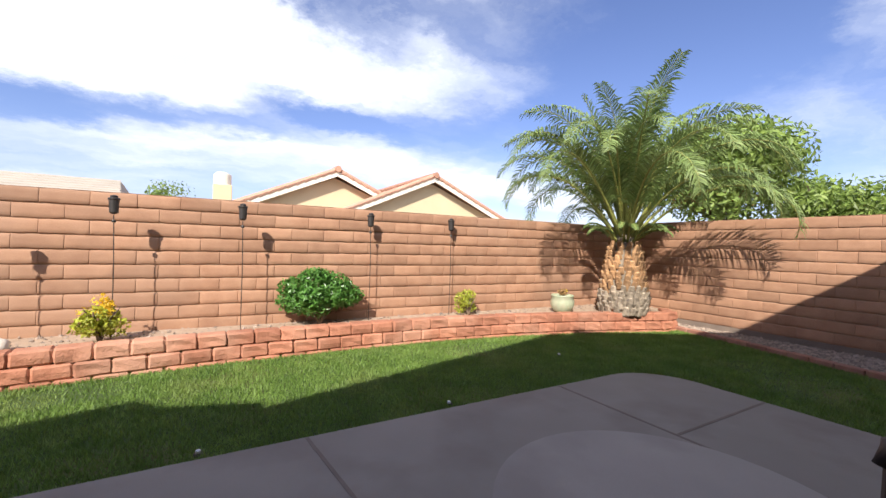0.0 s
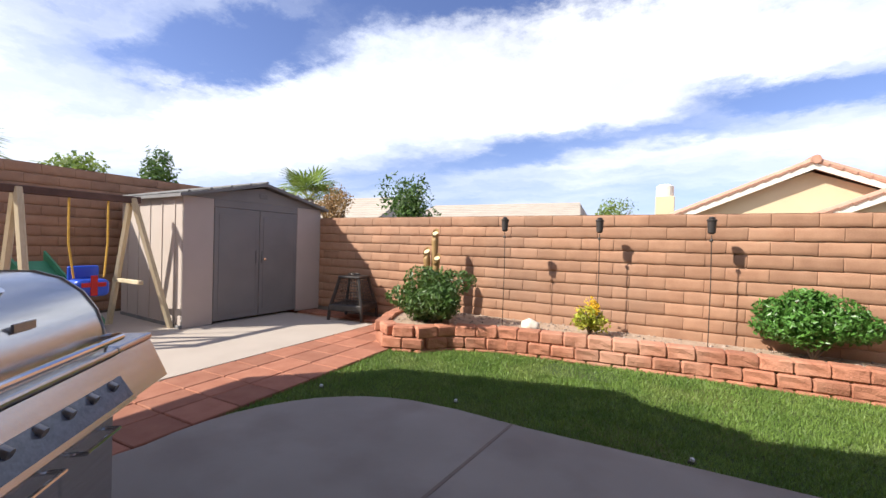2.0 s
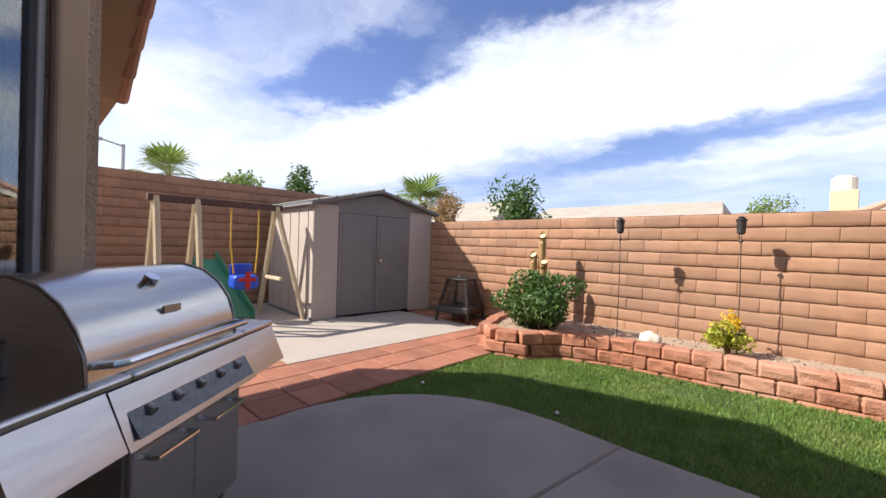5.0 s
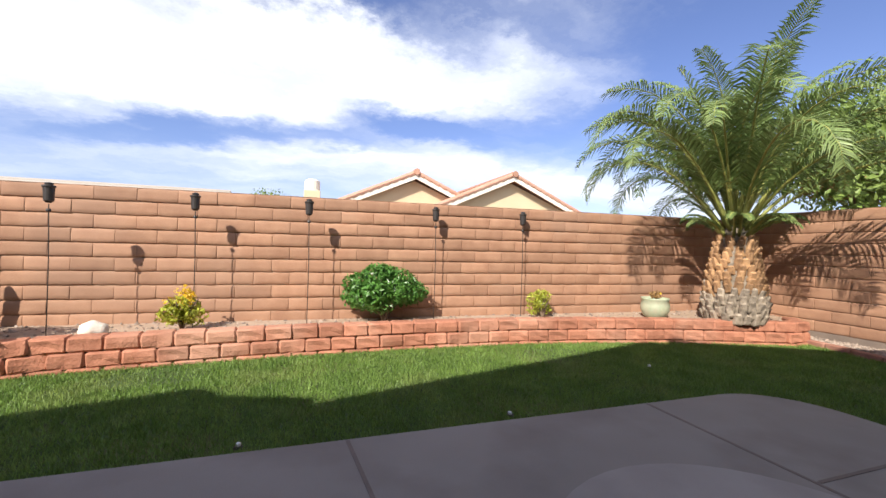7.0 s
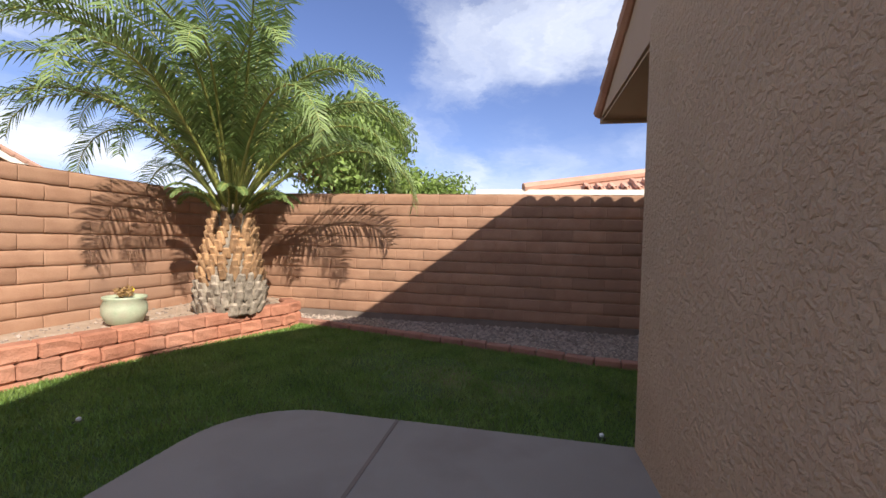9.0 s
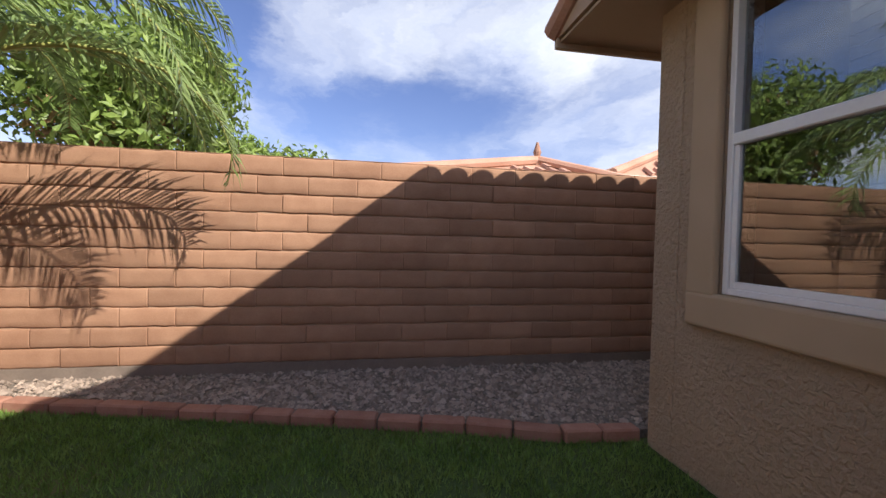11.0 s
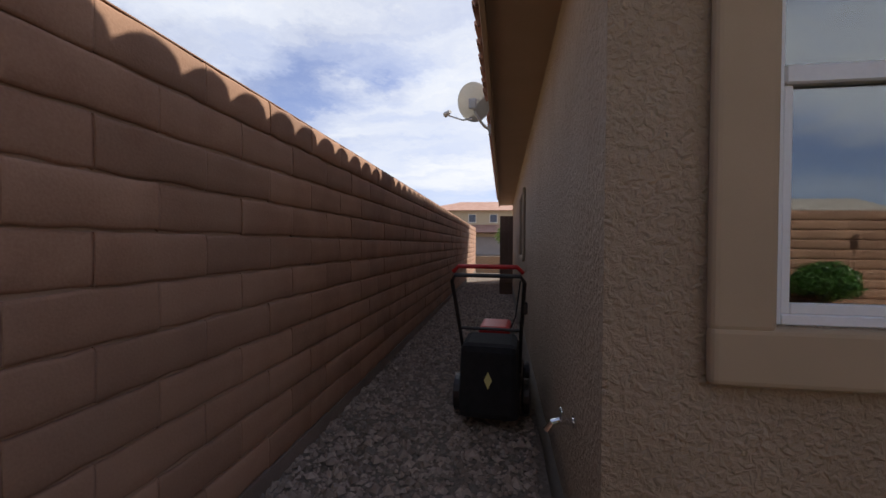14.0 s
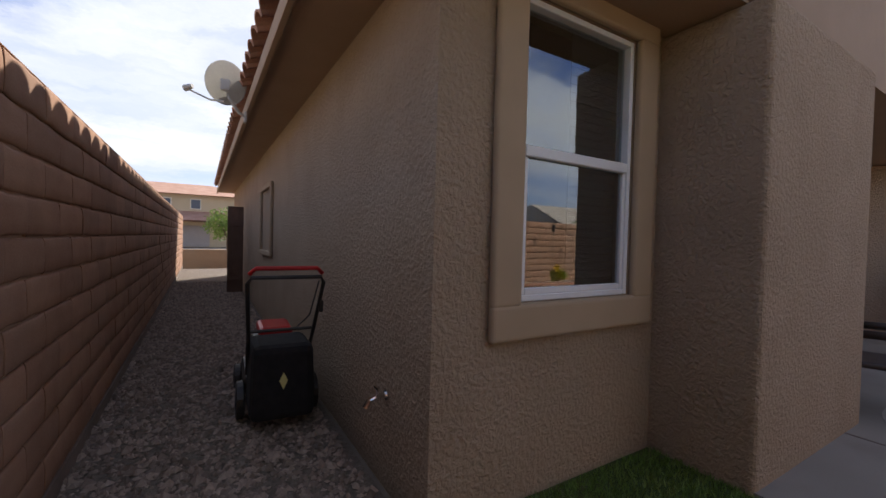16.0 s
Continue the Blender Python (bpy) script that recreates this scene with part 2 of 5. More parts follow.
M_TREE = leaf_mat("tree_leaf", (0.12, 0.20, 0.04), (0.26, 0.34, 0.08), 0.5)
M_RUST = leaf_mat("rusty_leaf", (0.25, 0.16, 0.06), (0.40, 0.24, 0.10), 0.6)
M_BARK = mat("bark", (0.12, 0.085, 0.06), (0.22, 0.16, 0.11), 15, 80, 0.95, 0, 0.8, 0.015)
M_BLACK = mat("black_metal", (0.035, 0.031, 0.03), (0.06, 0.054, 0.05), 10, 150, 0.45, 0.3, 0.1)
M_BLACKP = mat("black_fabric", (0.010, 0.010, 0.011), (0.02, 0.02, 0.021), 20, 400, 0.9, 0, 0.5, 0.002)
M_STEEL = mat("brushed_steel", (0.50, 0.49, 0.48), (0.62, 0.61, 0.60), 3, 120, 0.27, 1.0, 0.06, 0.001, stretch=(1, 1, 14))
# Darker steel for boxes, cabinet and fittings; their shade is in the colour.
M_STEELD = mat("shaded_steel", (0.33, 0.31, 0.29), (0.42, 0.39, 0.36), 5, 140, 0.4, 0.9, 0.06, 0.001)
M_CHROME = mat("chrome", (0.75, 0.75, 0.76), (0.82, 0.82, 0.83), 5, 60, 0.1, 1.0, 0)
M_PANEL = mat("control_panel", (0.06, 0.07, 0.09), (0.13, 0.14, 0.17), 25, 90, 0.2, 0.2, 0)
M_SHED = mat("shed_light_panel", (0.416, 0.360, 0.320), (0.464, 0.400, 0.360), 2, 180, 0.7, 0, 0.15, 0.002)
M_SHEDD = mat("shed_grey_door", (0.170, 0.166, 0.166), (0.212, 0.204, 0.200), 2, 180, 0.65, 0, 0.15, 0.002)
M_SHEDR = mat("shed_roof", (0.14, 0.14, 0.145), (0.20, 0.20, 0.20), 4, 80, 0.8, 0, 0.3)
M_WOOD = mat("weathered_timber", (0.44, 0.36, 0.23), (0.62, 0.53, 0.37), 6, 60, 0.85, 0, 0.3, stretch=(1, 1, 0.15))
M_DARKWOOD = mat("dark_beam", (0.07, 0.035, 0.025), (0.13, 0.07, 0.05), 6, 60, 0.7, 0, 0.2)
M_ROPE = mat("yellow_rope", (0.62, 0.36, 0.05), (0.76, 0.48, 0.09), 30, 200, 0.8, 0, 0.5)
M_BLUE = mat("blue_plastic", (0.015, 0.07, 0.50), (0.025, 0.10, 0.62), 6, 80, 0.35, 0, 0.05)
M_RED = mat("red_plastic", (0.42, 0.012, 0.012), (0.55, 0.02, 0.02), 6, 80, 0.4, 0, 0.05)
M_GREENP = mat("green_plastic", (0.04, 0.19, 0.10), (0.06, 0.26, 0.14), 6, 80, 0.45, 0, 0.05)
M_BAMBOO = mat("bamboo", (0.244, 0.139, 0.046), (0.360, 0.232, 0.093), 8, 90, 0.55, 0, 0.15, stretch=(1, 1, 0.2))
M_BAMBOOIN = mat("bamboo_cut", (0.68, 0.52, 0.28), (0.78, 0.62, 0.36), 20, 90, 0.8, 0, 0.1)
M_ROCK = mat("pale_rock", (0.56, 0.50, 0.42), (0.72, 0.66, 0.57), 6, 60, 0.9, 0, 0.6, 0.01)
M_POT = mat("green_glazed_clay", (0.30, 0.36, 0.24), (0.44, 0.47, 0.33), 9, 60, 0.45, 0, 0.2, stain=(0.40, 0.36, 0.27), stain_scale=5)
M_VINYL = mat("white_vinyl", (0.72, 0.73, 0.74), (0.80, 0.81, 0.82), 3, 60, 0.4, 0, 0.03)
M_ALU = mat("bronze_aluminium", (0.42, 0.42, 0.41), (0.50, 0.50, 0.49), 3, 60, 0.45, 0.2, 0.03)
M_GLASS = glass_mat("window_glass", (0.62, 0.70, 0.72))
# Near-black colour gives the space behind the panes its dimness.
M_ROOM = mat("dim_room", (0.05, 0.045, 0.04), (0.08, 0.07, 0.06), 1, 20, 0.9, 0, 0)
M_BLIND = mat("window_blind", (0.16, 0.14, 0.12), (0.20, 0.18, 0.15), 4, 40, 0.7, 0, 0)
M_CREAM = mat("cream_stucco", (0.561, 0.451, 0.289), (0.629, 0.510, 0.340), 0.8, 60, 0.9, 0, 0.2)
M_CREAMW = mat("pale_fascia", (0.74, 0.69, 0.58), (0.82, 0.77, 0.66), 0.8, 40, 0.8, 0, 0.05)
M_DISH = mat("dish_grey", (0.42, 0.41, 0.38), (0.52, 0.50, 0.46), 4, 60, 0.55, 0, 0.05)
M_BROWN = mat("brown_resin", (0.035, 0.024, 0.018), (0.07, 0.05, 0.04), 8, 120, 0.5, 0, 0.3)
M_GATE = mat("brown_gate", (0.10, 0.055, 0.035), (0.16, 0.09, 0.06), 3, 60, 0.7, 0, 0.2)
M_LOGO = mat("pale_emblem", (0.65, 0.6, 0.2), (0.7, 0.65, 0.3), 5, 60, 0.5, 0, 0)
M_ASPHALT = mat("desert_ground", (0.17, 0.14, 0.11), (0.24, 0.20, 0.16), 0.5, 20, 0.95, 0, 0.3)


# ---- mesh helpers ----
def mesh_of(name, bm, material, smooth=False):
    me = bpy.data.meshes.new(name)
    bm.to_mesh(me)
    bm.free()
    for m in (material if isinstance(material, (list, tuple)) else [material]):
        me.materials.append(m)
    if smooth:
        for p in me.polygons:
            p.use_smooth = True
    return me


def part(name, bm, material, parent=None, label="", smooth=False):
    me = mesh_of(name, bm, material, smooth)
    ob = new(name, me)
    if parent:
        ob.parent = parent
    if label:
        tagged(ob, label)
    return ob


def thing(name, label, category, at=(0, 0, 0), rz=0.0, group="", kind=""):
    ob = new(name)
    ob.matrix_world = pose(*at, 0, 0, rz)
    return tagged(ob, label, category, group, kind)


def add_box(bm, x0, y0, z0, x1, y1, z1, bevel=0.0, m=None, seg=1):
    r = bmesh.ops.create_cube(bm, size=1.0)
    vs = r["verts"]
    for v in vs:
        v.co = Vector(((x0 + x1) / 2 + v.co.x * (x1 - x0), (y0 + y1) / 2 + v.co.y * (y1 - y0), (z0 + z1) / 2 + v.co.z * (z1 - z0)))
    if bevel:
        es = list({e for v in vs for e in v.link_edges})
        r2 = bmesh.ops.bevel(bm, geom=es, offset=bevel, segments=seg, affect="EDGES", profile=0.5)
        vs = list({v for f in r2["faces"] for v in f.verts} | {v for v in vs if v.is_valid})
    if m is not None:
        bmesh.ops.transform(bm, matrix=m, verts=[v for v in vs if v.is_valid])
    return bm


def box(x0, y0, z0, x1, y1, z1, bevel=0.0, m=None, seg=1):
    return add_box(bmesh.new(), x0, y0, z0, x1, y1, z1, bevel, m, seg)


def add_tube(bm, pts, radius, sides=8, caps=True):
    """A round bar through the points; radius a number or one a point."""
    pts = [Vector(p) for p in pts]
    rs = radius if isinstance(radius, (list, tuple)) else [radius] * len(pts)
    rings = []
    up = Vector((0, 0, 1))
    for i, p in enumerate(pts):
        d = (pts[min(i + 1, len(pts) - 1)] - pts[max(i - 1, 0)]).normalized()
        ref = up if abs(d.dot(up)) < 0.95 else Vector((1, 0, 0))
        a = d.cross(ref).normalized(); b = d.cross(a)
        rings.append([bm.verts.new(p + rs[i] * (math.cos(k * math.tau / sides) * a + math.sin(k * math.tau / sides) * b)) for k in range(sides)])
    for r0, r1 in zip(rings, rings[1:]):
        for k in range(sides):
            bm.faces.new((r0[k], r0[(k + 1) % sides], r1[(k + 1) % sides], r1[k]))
    if caps:
        bm.faces.new(rings[0]); bm.faces.new(list(reversed(rings[-1])))
    bmesh.ops.recalc_face_normals(bm, faces=bm.faces)
    return bm


def tube(pts, radius, sides=8, caps=True):
    return add_tube(bmesh.new(), pts, radius, sides, caps)


def lathe(profile, sides=24):
    bm = bmesh.new()
    rings = [[bm.verts.new((r * math.cos(k * math.tau / sides), r * math.sin(k * math.tau / sides), z)) for k in range(sides)] for r, z in profile]
    for a, b in zip(rings, rings[1:]):
        for k in range(sides):
            bm.faces.new((a[k], a[(k + 1) % sides], b[(k + 1) % sides], b[k]))
    if profile[0][0] > 0.001:
        bm.faces.new(list(reversed(rings[0])))
    if profile[-1][0] > 0.001:
        bm.faces.new(rings[-1])
    return bm


def prism(outline, z0, z1):
    """A slab with the outline, given counter-clockwise."""
    bm = bmesh.new()
    a = [bm.verts.new((x, y, z0)) for x, y in outline]
    b = [bm.verts.new((x, y, z1)) for x, y in outline]
    n = len(outline)
    bm.faces.new(list(reversed(a))); bm.faces.new(b)
    for i in range(n):
        bm.faces.new((a[i], a[(i + 1) % n], b[(i + 1) % n], b[i]))
    return bm


def solid(points, faces):
    bm = bmesh.new()
    vs = [bm.verts.new(p) for p in points]
    for f in faces:
        bm.faces.new([vs[i] for i in f])
    bmesh.ops.recalc_face_normals(bm, faces=bm.faces)
    return bm


def raw(name, verts, faces, material, parent=None, smooth=False):
    me = bpy.data.meshes.new(name)
    me.from_pydata(verts, [], faces)
    me.materials.append(material)
    if smooth:
        me.polygons.foreach_set("use_smooth", [True] * len(me.polygons))
    ob = new(name, me)
    if parent:
        ob.parent = parent
    return ob


# ---- ground ----
WEST, EAST, NORTH0, SKEW = -13.4, 3.52, 4.12, -0.045     # the boundary walls; the north wall lies slightly askew


def north(x):
    return NORTH0 + SKEW * x


ground = part("ground", prism([(-400, -400), (400, -400), (400, 400), (-400, 400)], -0.5, -0.06), M_ASPHALT)
tagged(ground, "pale sandy desert ground around the yards", "ground", kind="structure")

# concrete patio slab with a round north-east corner and a rounded western end
edge = [(-8.0, -4.4), (0.33, -4.4), (0.33, 0.62)]
edge += [(0.33 - 0.62 + 0.62 * math.cos(a), 0.70 + 0.62 * math.sin(a)) for a in [math.radians(d) for d in range(6, 91, 12)]]
edge += [(-5.4, 1.35), (-6.0, 1.39)]
edge += [(-6.2 + 1.40 * math.sin(a), -0.02 + 1.40 * math.cos(a)) for a in [math.radians(-d) for d in range(9, 100, 9)]]
edge += [(-7.66, -0.7)]
slab = part("patio", prism(edge, -0.12, 0.0), M_CONC)
tagged(slab, "grey-beige concrete patio slab with tooled joints", "patio", kind="structure")


def groove(name, a, b, w=0.012):
    a, b = Vector((*a, 0)), Vector((*b, 0))
    d = (b - a).normalized(); nrm = Vector((-d.y, d.x, 0)) * w
    bm = bmesh.new()
    q = [a + nrm, a - nrm, b - nrm, b + nrm]
    lo = [bm.verts.new(p + Vector((0, 0, 0.0008))) for p in q]; hi = [bm.verts.new(p + Vector((0, 0, 0.003))) for p in q]
    bm.faces.new(hi)
    for i in range(4):
        bm.faces.new((lo[i], lo[(i + 1) % 4], hi[(i + 1) % 4], hi[i]))
    bmesh.ops.recalc_face_normals(bm, faces=bm.faces)
    return part(name, bm, M_FOOTING, slab)


groove("joint", (-3.59, 1.325), (-3.30, -1.3))
groove("joint", (-5.49, 1.34), (-5.88, -1.5))
groove("joint", (-1.13, 1.31), (-1.10, -4.2))
groove("joint", (0.32, 0.13), (-1.1, 0.13))
round_pad = part("patio_round", prism([(-2.05 + 0.98 * math.cos(a), -0.42 + 0.98 * math.sin(a)) for a in [k * math.tau / 40 for k in range(40)]], -0.002, 0.005), M_CONCR)
tagged(round_pad, "paler round patch of concrete in the patio", "patio", kind="structure")

lawn_edge = [(-7.62, 0.4), (-7.45, 0.9), (0.3, -2.0), (2.15, -2.02), (2.36, -0.9), (2.64, 0.27), (2.9, 1.3), (3.1, 2.3), (3.1, 2.75), (1.2, 3.4), (-1.0, 3.75),
             (-4.0, 3.85), (-6.8, 3.7), (-7.6, 2.9)]
lawn = part("lawn", prism([(-7.62, 0.3), (-7.2, -0.3), (0.2, -0.3), (0.3, -2.1), (2.15, -2.1), (2.36, -0.9), (2.64, 0.27), (2.92, 1.3), (3.14, 2.4), (3.2, 2.9), (1.2, 3.5), (-1.0, 3.8),
                           (-4.0, 3.85), (-6.8, 3.75), (-7.62, 2.9)], -0.16, -0.025), M_LAWN)
tagged(lawn, "green mown lawn with a few dry patches", "lawn", kind="structure")

gravel = part("gravel_bed", prism([(2.08, -17.9), (EAST + 0.05, -17.9), (EAST + 0.05, 4.1), (3.05, 4.1), (3.12, 2.4), (2.9, 1.3), (2.62, 0.27), (2.34, -0.9), (2.12, -2.05)], -0.14, 0.035), M_GRAVELBED)
tagged(gravel, "bed of grey-brown crushed gravel along the wall", "gravel", kind="structure")


def in_poly(px, py, poly):
    inside = np.zeros(len(px), bool)
    n = len(poly)
    for i in range(n):
        (x0, y0), (x1, y1) = poly[i], poly[(i + 1) % n]
        cross = ((y0 > py) != (y1 > py)) & (px < (x1 - x0) * (py - y0) / (y1 - y0 + 1e-12) + x0)
        inside ^= cross
    return inside


rng = np.random.default_rng(5)


def scatter(poly, n):
    xs = [p[0] for p in poly]; ys = [p[1] for p in poly]
    px = rng.uniform(min(xs), max(xs), n); py = rng.uniform(min(ys), max(ys), n)
    k = in_poly(px, py, poly)
    return px[k], py[k]


# grass blades, left off the patio and thinner on the dry patches
gx, gy = scatter([(-7.6, 0.35), (-7.3, -0.2), (0.2, -0.3), (0.33, -2.0), (2.1, -2.0), (2.33, -0.9), (2.61, 0.27), (2.88, 1.3), (3.08, 2.4), (3.0, 2.8), (1.2, 3.4), (-1.0, 3.72),
                  (-4.0, 3.8), (-6.8, 3.68), (-7.6, 2.9)], 420000)
keep = ~in_poly(gx, gy, edge)
for cx_, cy_, r_ in ((1.35, 0.15, 0.42), (1.75, 0.75, 0.3), (1.35, -0.75, 0.3), (-1.0, 2.9, 0.35), (-5.2, 3.1, 0.3)):
    near = np.hypot((gx - cx_) / 1.5, gy - cy_) < r_
    keep &= ~(near & (rng.random(len(gx)) < 0.6))
gx, gy = gx[keep], gy[keep]
n_ = len(gx)
ang, lean = rng.uniform(0, math.tau, n_), rng.normal(0, 0.016, (n_, 2))
hgt, wid = rng.uniform(0.02, 0.052, n_), rng.uniform(0.003, 0.006, n_)
gv = np.zeros((n_, 3, 3))
gv[:, 0] = np.stack([gx - wid * np.cos(ang), gy - wid * np.sin(ang), np.full(n_, -0.03)], 1)
gv[:, 1] = np.stack([gx + wid * np.cos(ang), gy + wid * np.sin(ang), np.full(n_, -0.03)], 1)
gv[:, 2] = np.stack([gx + lean[:, 0], gy + lean[:, 1], -0.03 + hgt], 1)
grass = raw("grass", gv.reshape(-1, 3).tolist(), np.arange(n_ * 3).reshape(-1, 3).tolist(), M_GRASS)
tagged(grass, "short green mown grass blades of the lawn", "grass", kind="stuff")

# loose stones
OCT = np.array([(1, 0, 0), (-1, 0, 0), (0, 1, 0), (0, -1, 0), (0, 0, 1), (0, 0, -1)], float)
OCTF = [(0, 2, 4), (2, 1, 4), (1, 3, 4), (3, 0, 4), (2, 0, 5), (1, 2, 5), (3, 1, 5), (0, 3, 5)]


def stones(name, px, py, z, lo, hi, material):
    n = len(px)
    size = rng.uniform(lo, hi, n) * rng.choice([1, 1, 1, 1.6], n)
    v = OCT[None] * (1 + rng.uniform(-0.35, 0.35, (n, 6, 1))) * size[:, None, None] * rng.uniform(0.6, 1.25, (n, 1, 3))
    v[:, :, 2] *= 0.7
    a = rng.uniform(0, math.tau, n); c, s = np.cos(a)[:, None], np.sin(a)[:, None]
    x = v[:, :, 0] * c - v[:, :, 1] * s + px[:, None]; y = v[:, :, 0] * s + v[:, :, 1] * c + py[:, None]
    pts = np.stack([x, y, v[:, :, 2] + z + rng.uniform(-0.005, 0.01, (n, 1))], 2).reshape(-1, 3)
    fc = (np.array(OCTF)[None] + 6 * np.arange(n)[:, None, None]).reshape(-1, 3)
    return raw(name, pts.tolist(), fc.tolist(), material)


sx, sy = scatter([(2.12, -13.0), (EAST, -13.0), (EAST, 3.6), (3.1, 3.6), (3.14, 2.4), (2.94, 1.3), (2.68, 0.27), (2.4, -0.9), (2.16, -2.1)], 31000)
tagged(stones("gravel", sx, sy, 0.035, 0.012, 0.026, M_GRAVEL), "loose grey-brown crushed stones of the side yard", "gravel", kind="stuff")

# curb bricks between lawn and gravel
curb = tagged(new("curb"), "low curved red brick edging between lawn and gravel", "curb", kind="structure")
path = [Vector(p) for p in ((2.13, -2.02), (2.17, -1.5), (2.36, -0.9), (2.63, 0.27), (2.87, 1.3), (3.08, 2.3), (3.14, 2.7))]
bme = mesh_of("curb_brick", box(-0.145, -0.055, -0.1, 0.145, 0.055, 0.055, 0.012), M_CURB)
k = 0
for a, b in zip(path, path[1:]):
    L_ = (b - a).length
    cnt = max(1, round(L_ / 0.30))
    for i in range(cnt):
        p = a.lerp(b, (i + 0.5) / cnt)
        o = new("brick", bme); o.parent = curb
        o.matrix_world = pose(p.x, p.y, 0.004 * math.sin(k * 2.3), 0, 0, math.degrees(math.atan2(b.y - a.y, b.x - a.x)) + random.uniform(-2, 2)) @ Matrix.Diagonal((L_ / cnt / 0.302, 1, 1, 1))
        k += 1

# shed pad and red pavers
pad = part("shed_pad", prism([(-8.80, 0.5), (-8.72, 3.85), (-13.3, 3.85), (-13.3, 0.5)][::-1], -0.1, 0.012), M_CONC2)
tagged(pad, "pale concrete pad under the shed", "concrete pad", kind="structure")
pav = part("paver_bed", prism([(-13.3, -1.3), (-7.66, -1.3), (-7.5, 0.4), (-7.45, 0.8), (-7.6, 2.9), (-7.9, 3.9), (-9, 5.0), (-13.3, 5.0)], -0.14, -0.03), M_SOIL)
tagged(pav, "sand bed under the red pavers", "paving", kind="structure")
pme = mesh_of("paver", box(-0.195, -0.195, -0.04, 0.195, 0.195, 0.006, 0.008), M_PAVER)
for i in range(-18, 14):
    for j in range(-4, 14):
        x, y = -8.6 + 0.4 * i, -0.9 + 0.4 * j
        if not (-13.2 < x < -7.3 and -1.2 < y < 4.55):
            continue
        if -13.3 < x < -8.9 and 0.4 < y < 3.95:
            continue
        if x > -7.62 - 0.16 * max(0, y - 2.6) * 4 or (x > -7.85 and y < 0.7 and (x + 6.2) ** 2 + y ** 2 < 2.5):
            continue
        o = new("paver", pme); o.parent = pav
        o.matrix_world = pose(x, y, random.uniform(-0.002, 0.003), 0, 0, random.uniform(-0.6, 0.6))


# ---- boundary walls of slump block ----
def slump(seed, w=0.4305, h=0.157, d=0.05, bulge=0.010, ends=0.8):
    """One block face: slumped clay, fullest below the middle, with soft uneven arrises."""
    rs = random.Random(seed)
    bm = bmesh.new()
    us = (0.0, 0.025, 0.2, 0.42, 0.63, 0.82, 0.975, 1.0)
    vs = (0.0, 0.07, 0.35, 0.7, 0.92, 1.0)
    swell = (0.0, 0.85, 1.0, 0.9, 0.6, 0.0)
    sag = [rs.uniform(-0.005, 0.005) for _ in us]
    crest = [rs.uniform(-0.004, 0.004) for _ in us]
    rows, cols = len(vs) - 1, len(us) - 1
    grid = []
    for j, v in enumerate(vs):
        row = []
        for i, u in enumerate(us):
            end = ends if i in (0, cols) else 1.0
            y = -bulge * swell[j] * end + rs.uniform(-0.0015, 0.0015)
            z = -h / 2 + h * v + (sag[i] if j < 2 else crest[i] if j > 3 else 0.0)
            row.append(bm.verts.new((-w / 2 + w * u, y, z)))
        grid.append(row)
    for j in range(rows):
        for i in range(cols):
            bm.faces.new((grid[j][i], grid[j][i + 1], grid[j + 1][i + 1], grid[j + 1][i])).smooth = True
    rim = [grid[0][i] for i in range(cols + 1)] + [grid[j][cols] for j in range(1, rows + 1)] + [grid[rows][i] for i in range(cols - 1, -1, -1)] + [grid[j][0] for j in range(rows - 1, 0, -1)]
    back = [bm.verts.new((v.co.x, d, v.co.z)) for v in rim]
    n = len(rim)
    for i in range(n):
        bm.faces.new((rim[(i + 1) % n], rim[i], back[i], back[(i + 1) % n]))
    bmesh.ops.recalc_face_normals(bm, faces=bm.faces)
    return bm


BLOCKS = [mesh_of("block", slump(i, bulge=0.0125), M_BLOCK) for i in range(12)]
FLAT = [mesh_of("block", slump(40 + i, 0.4316, bulge=0.0075, ends=1.0), M_BLOCK) for i in range(12)]
HALVES = [mesh_of("block_half", slump(20 + i, 0.212, bulge=0.009), M_BLOCK) for i in range(4)]


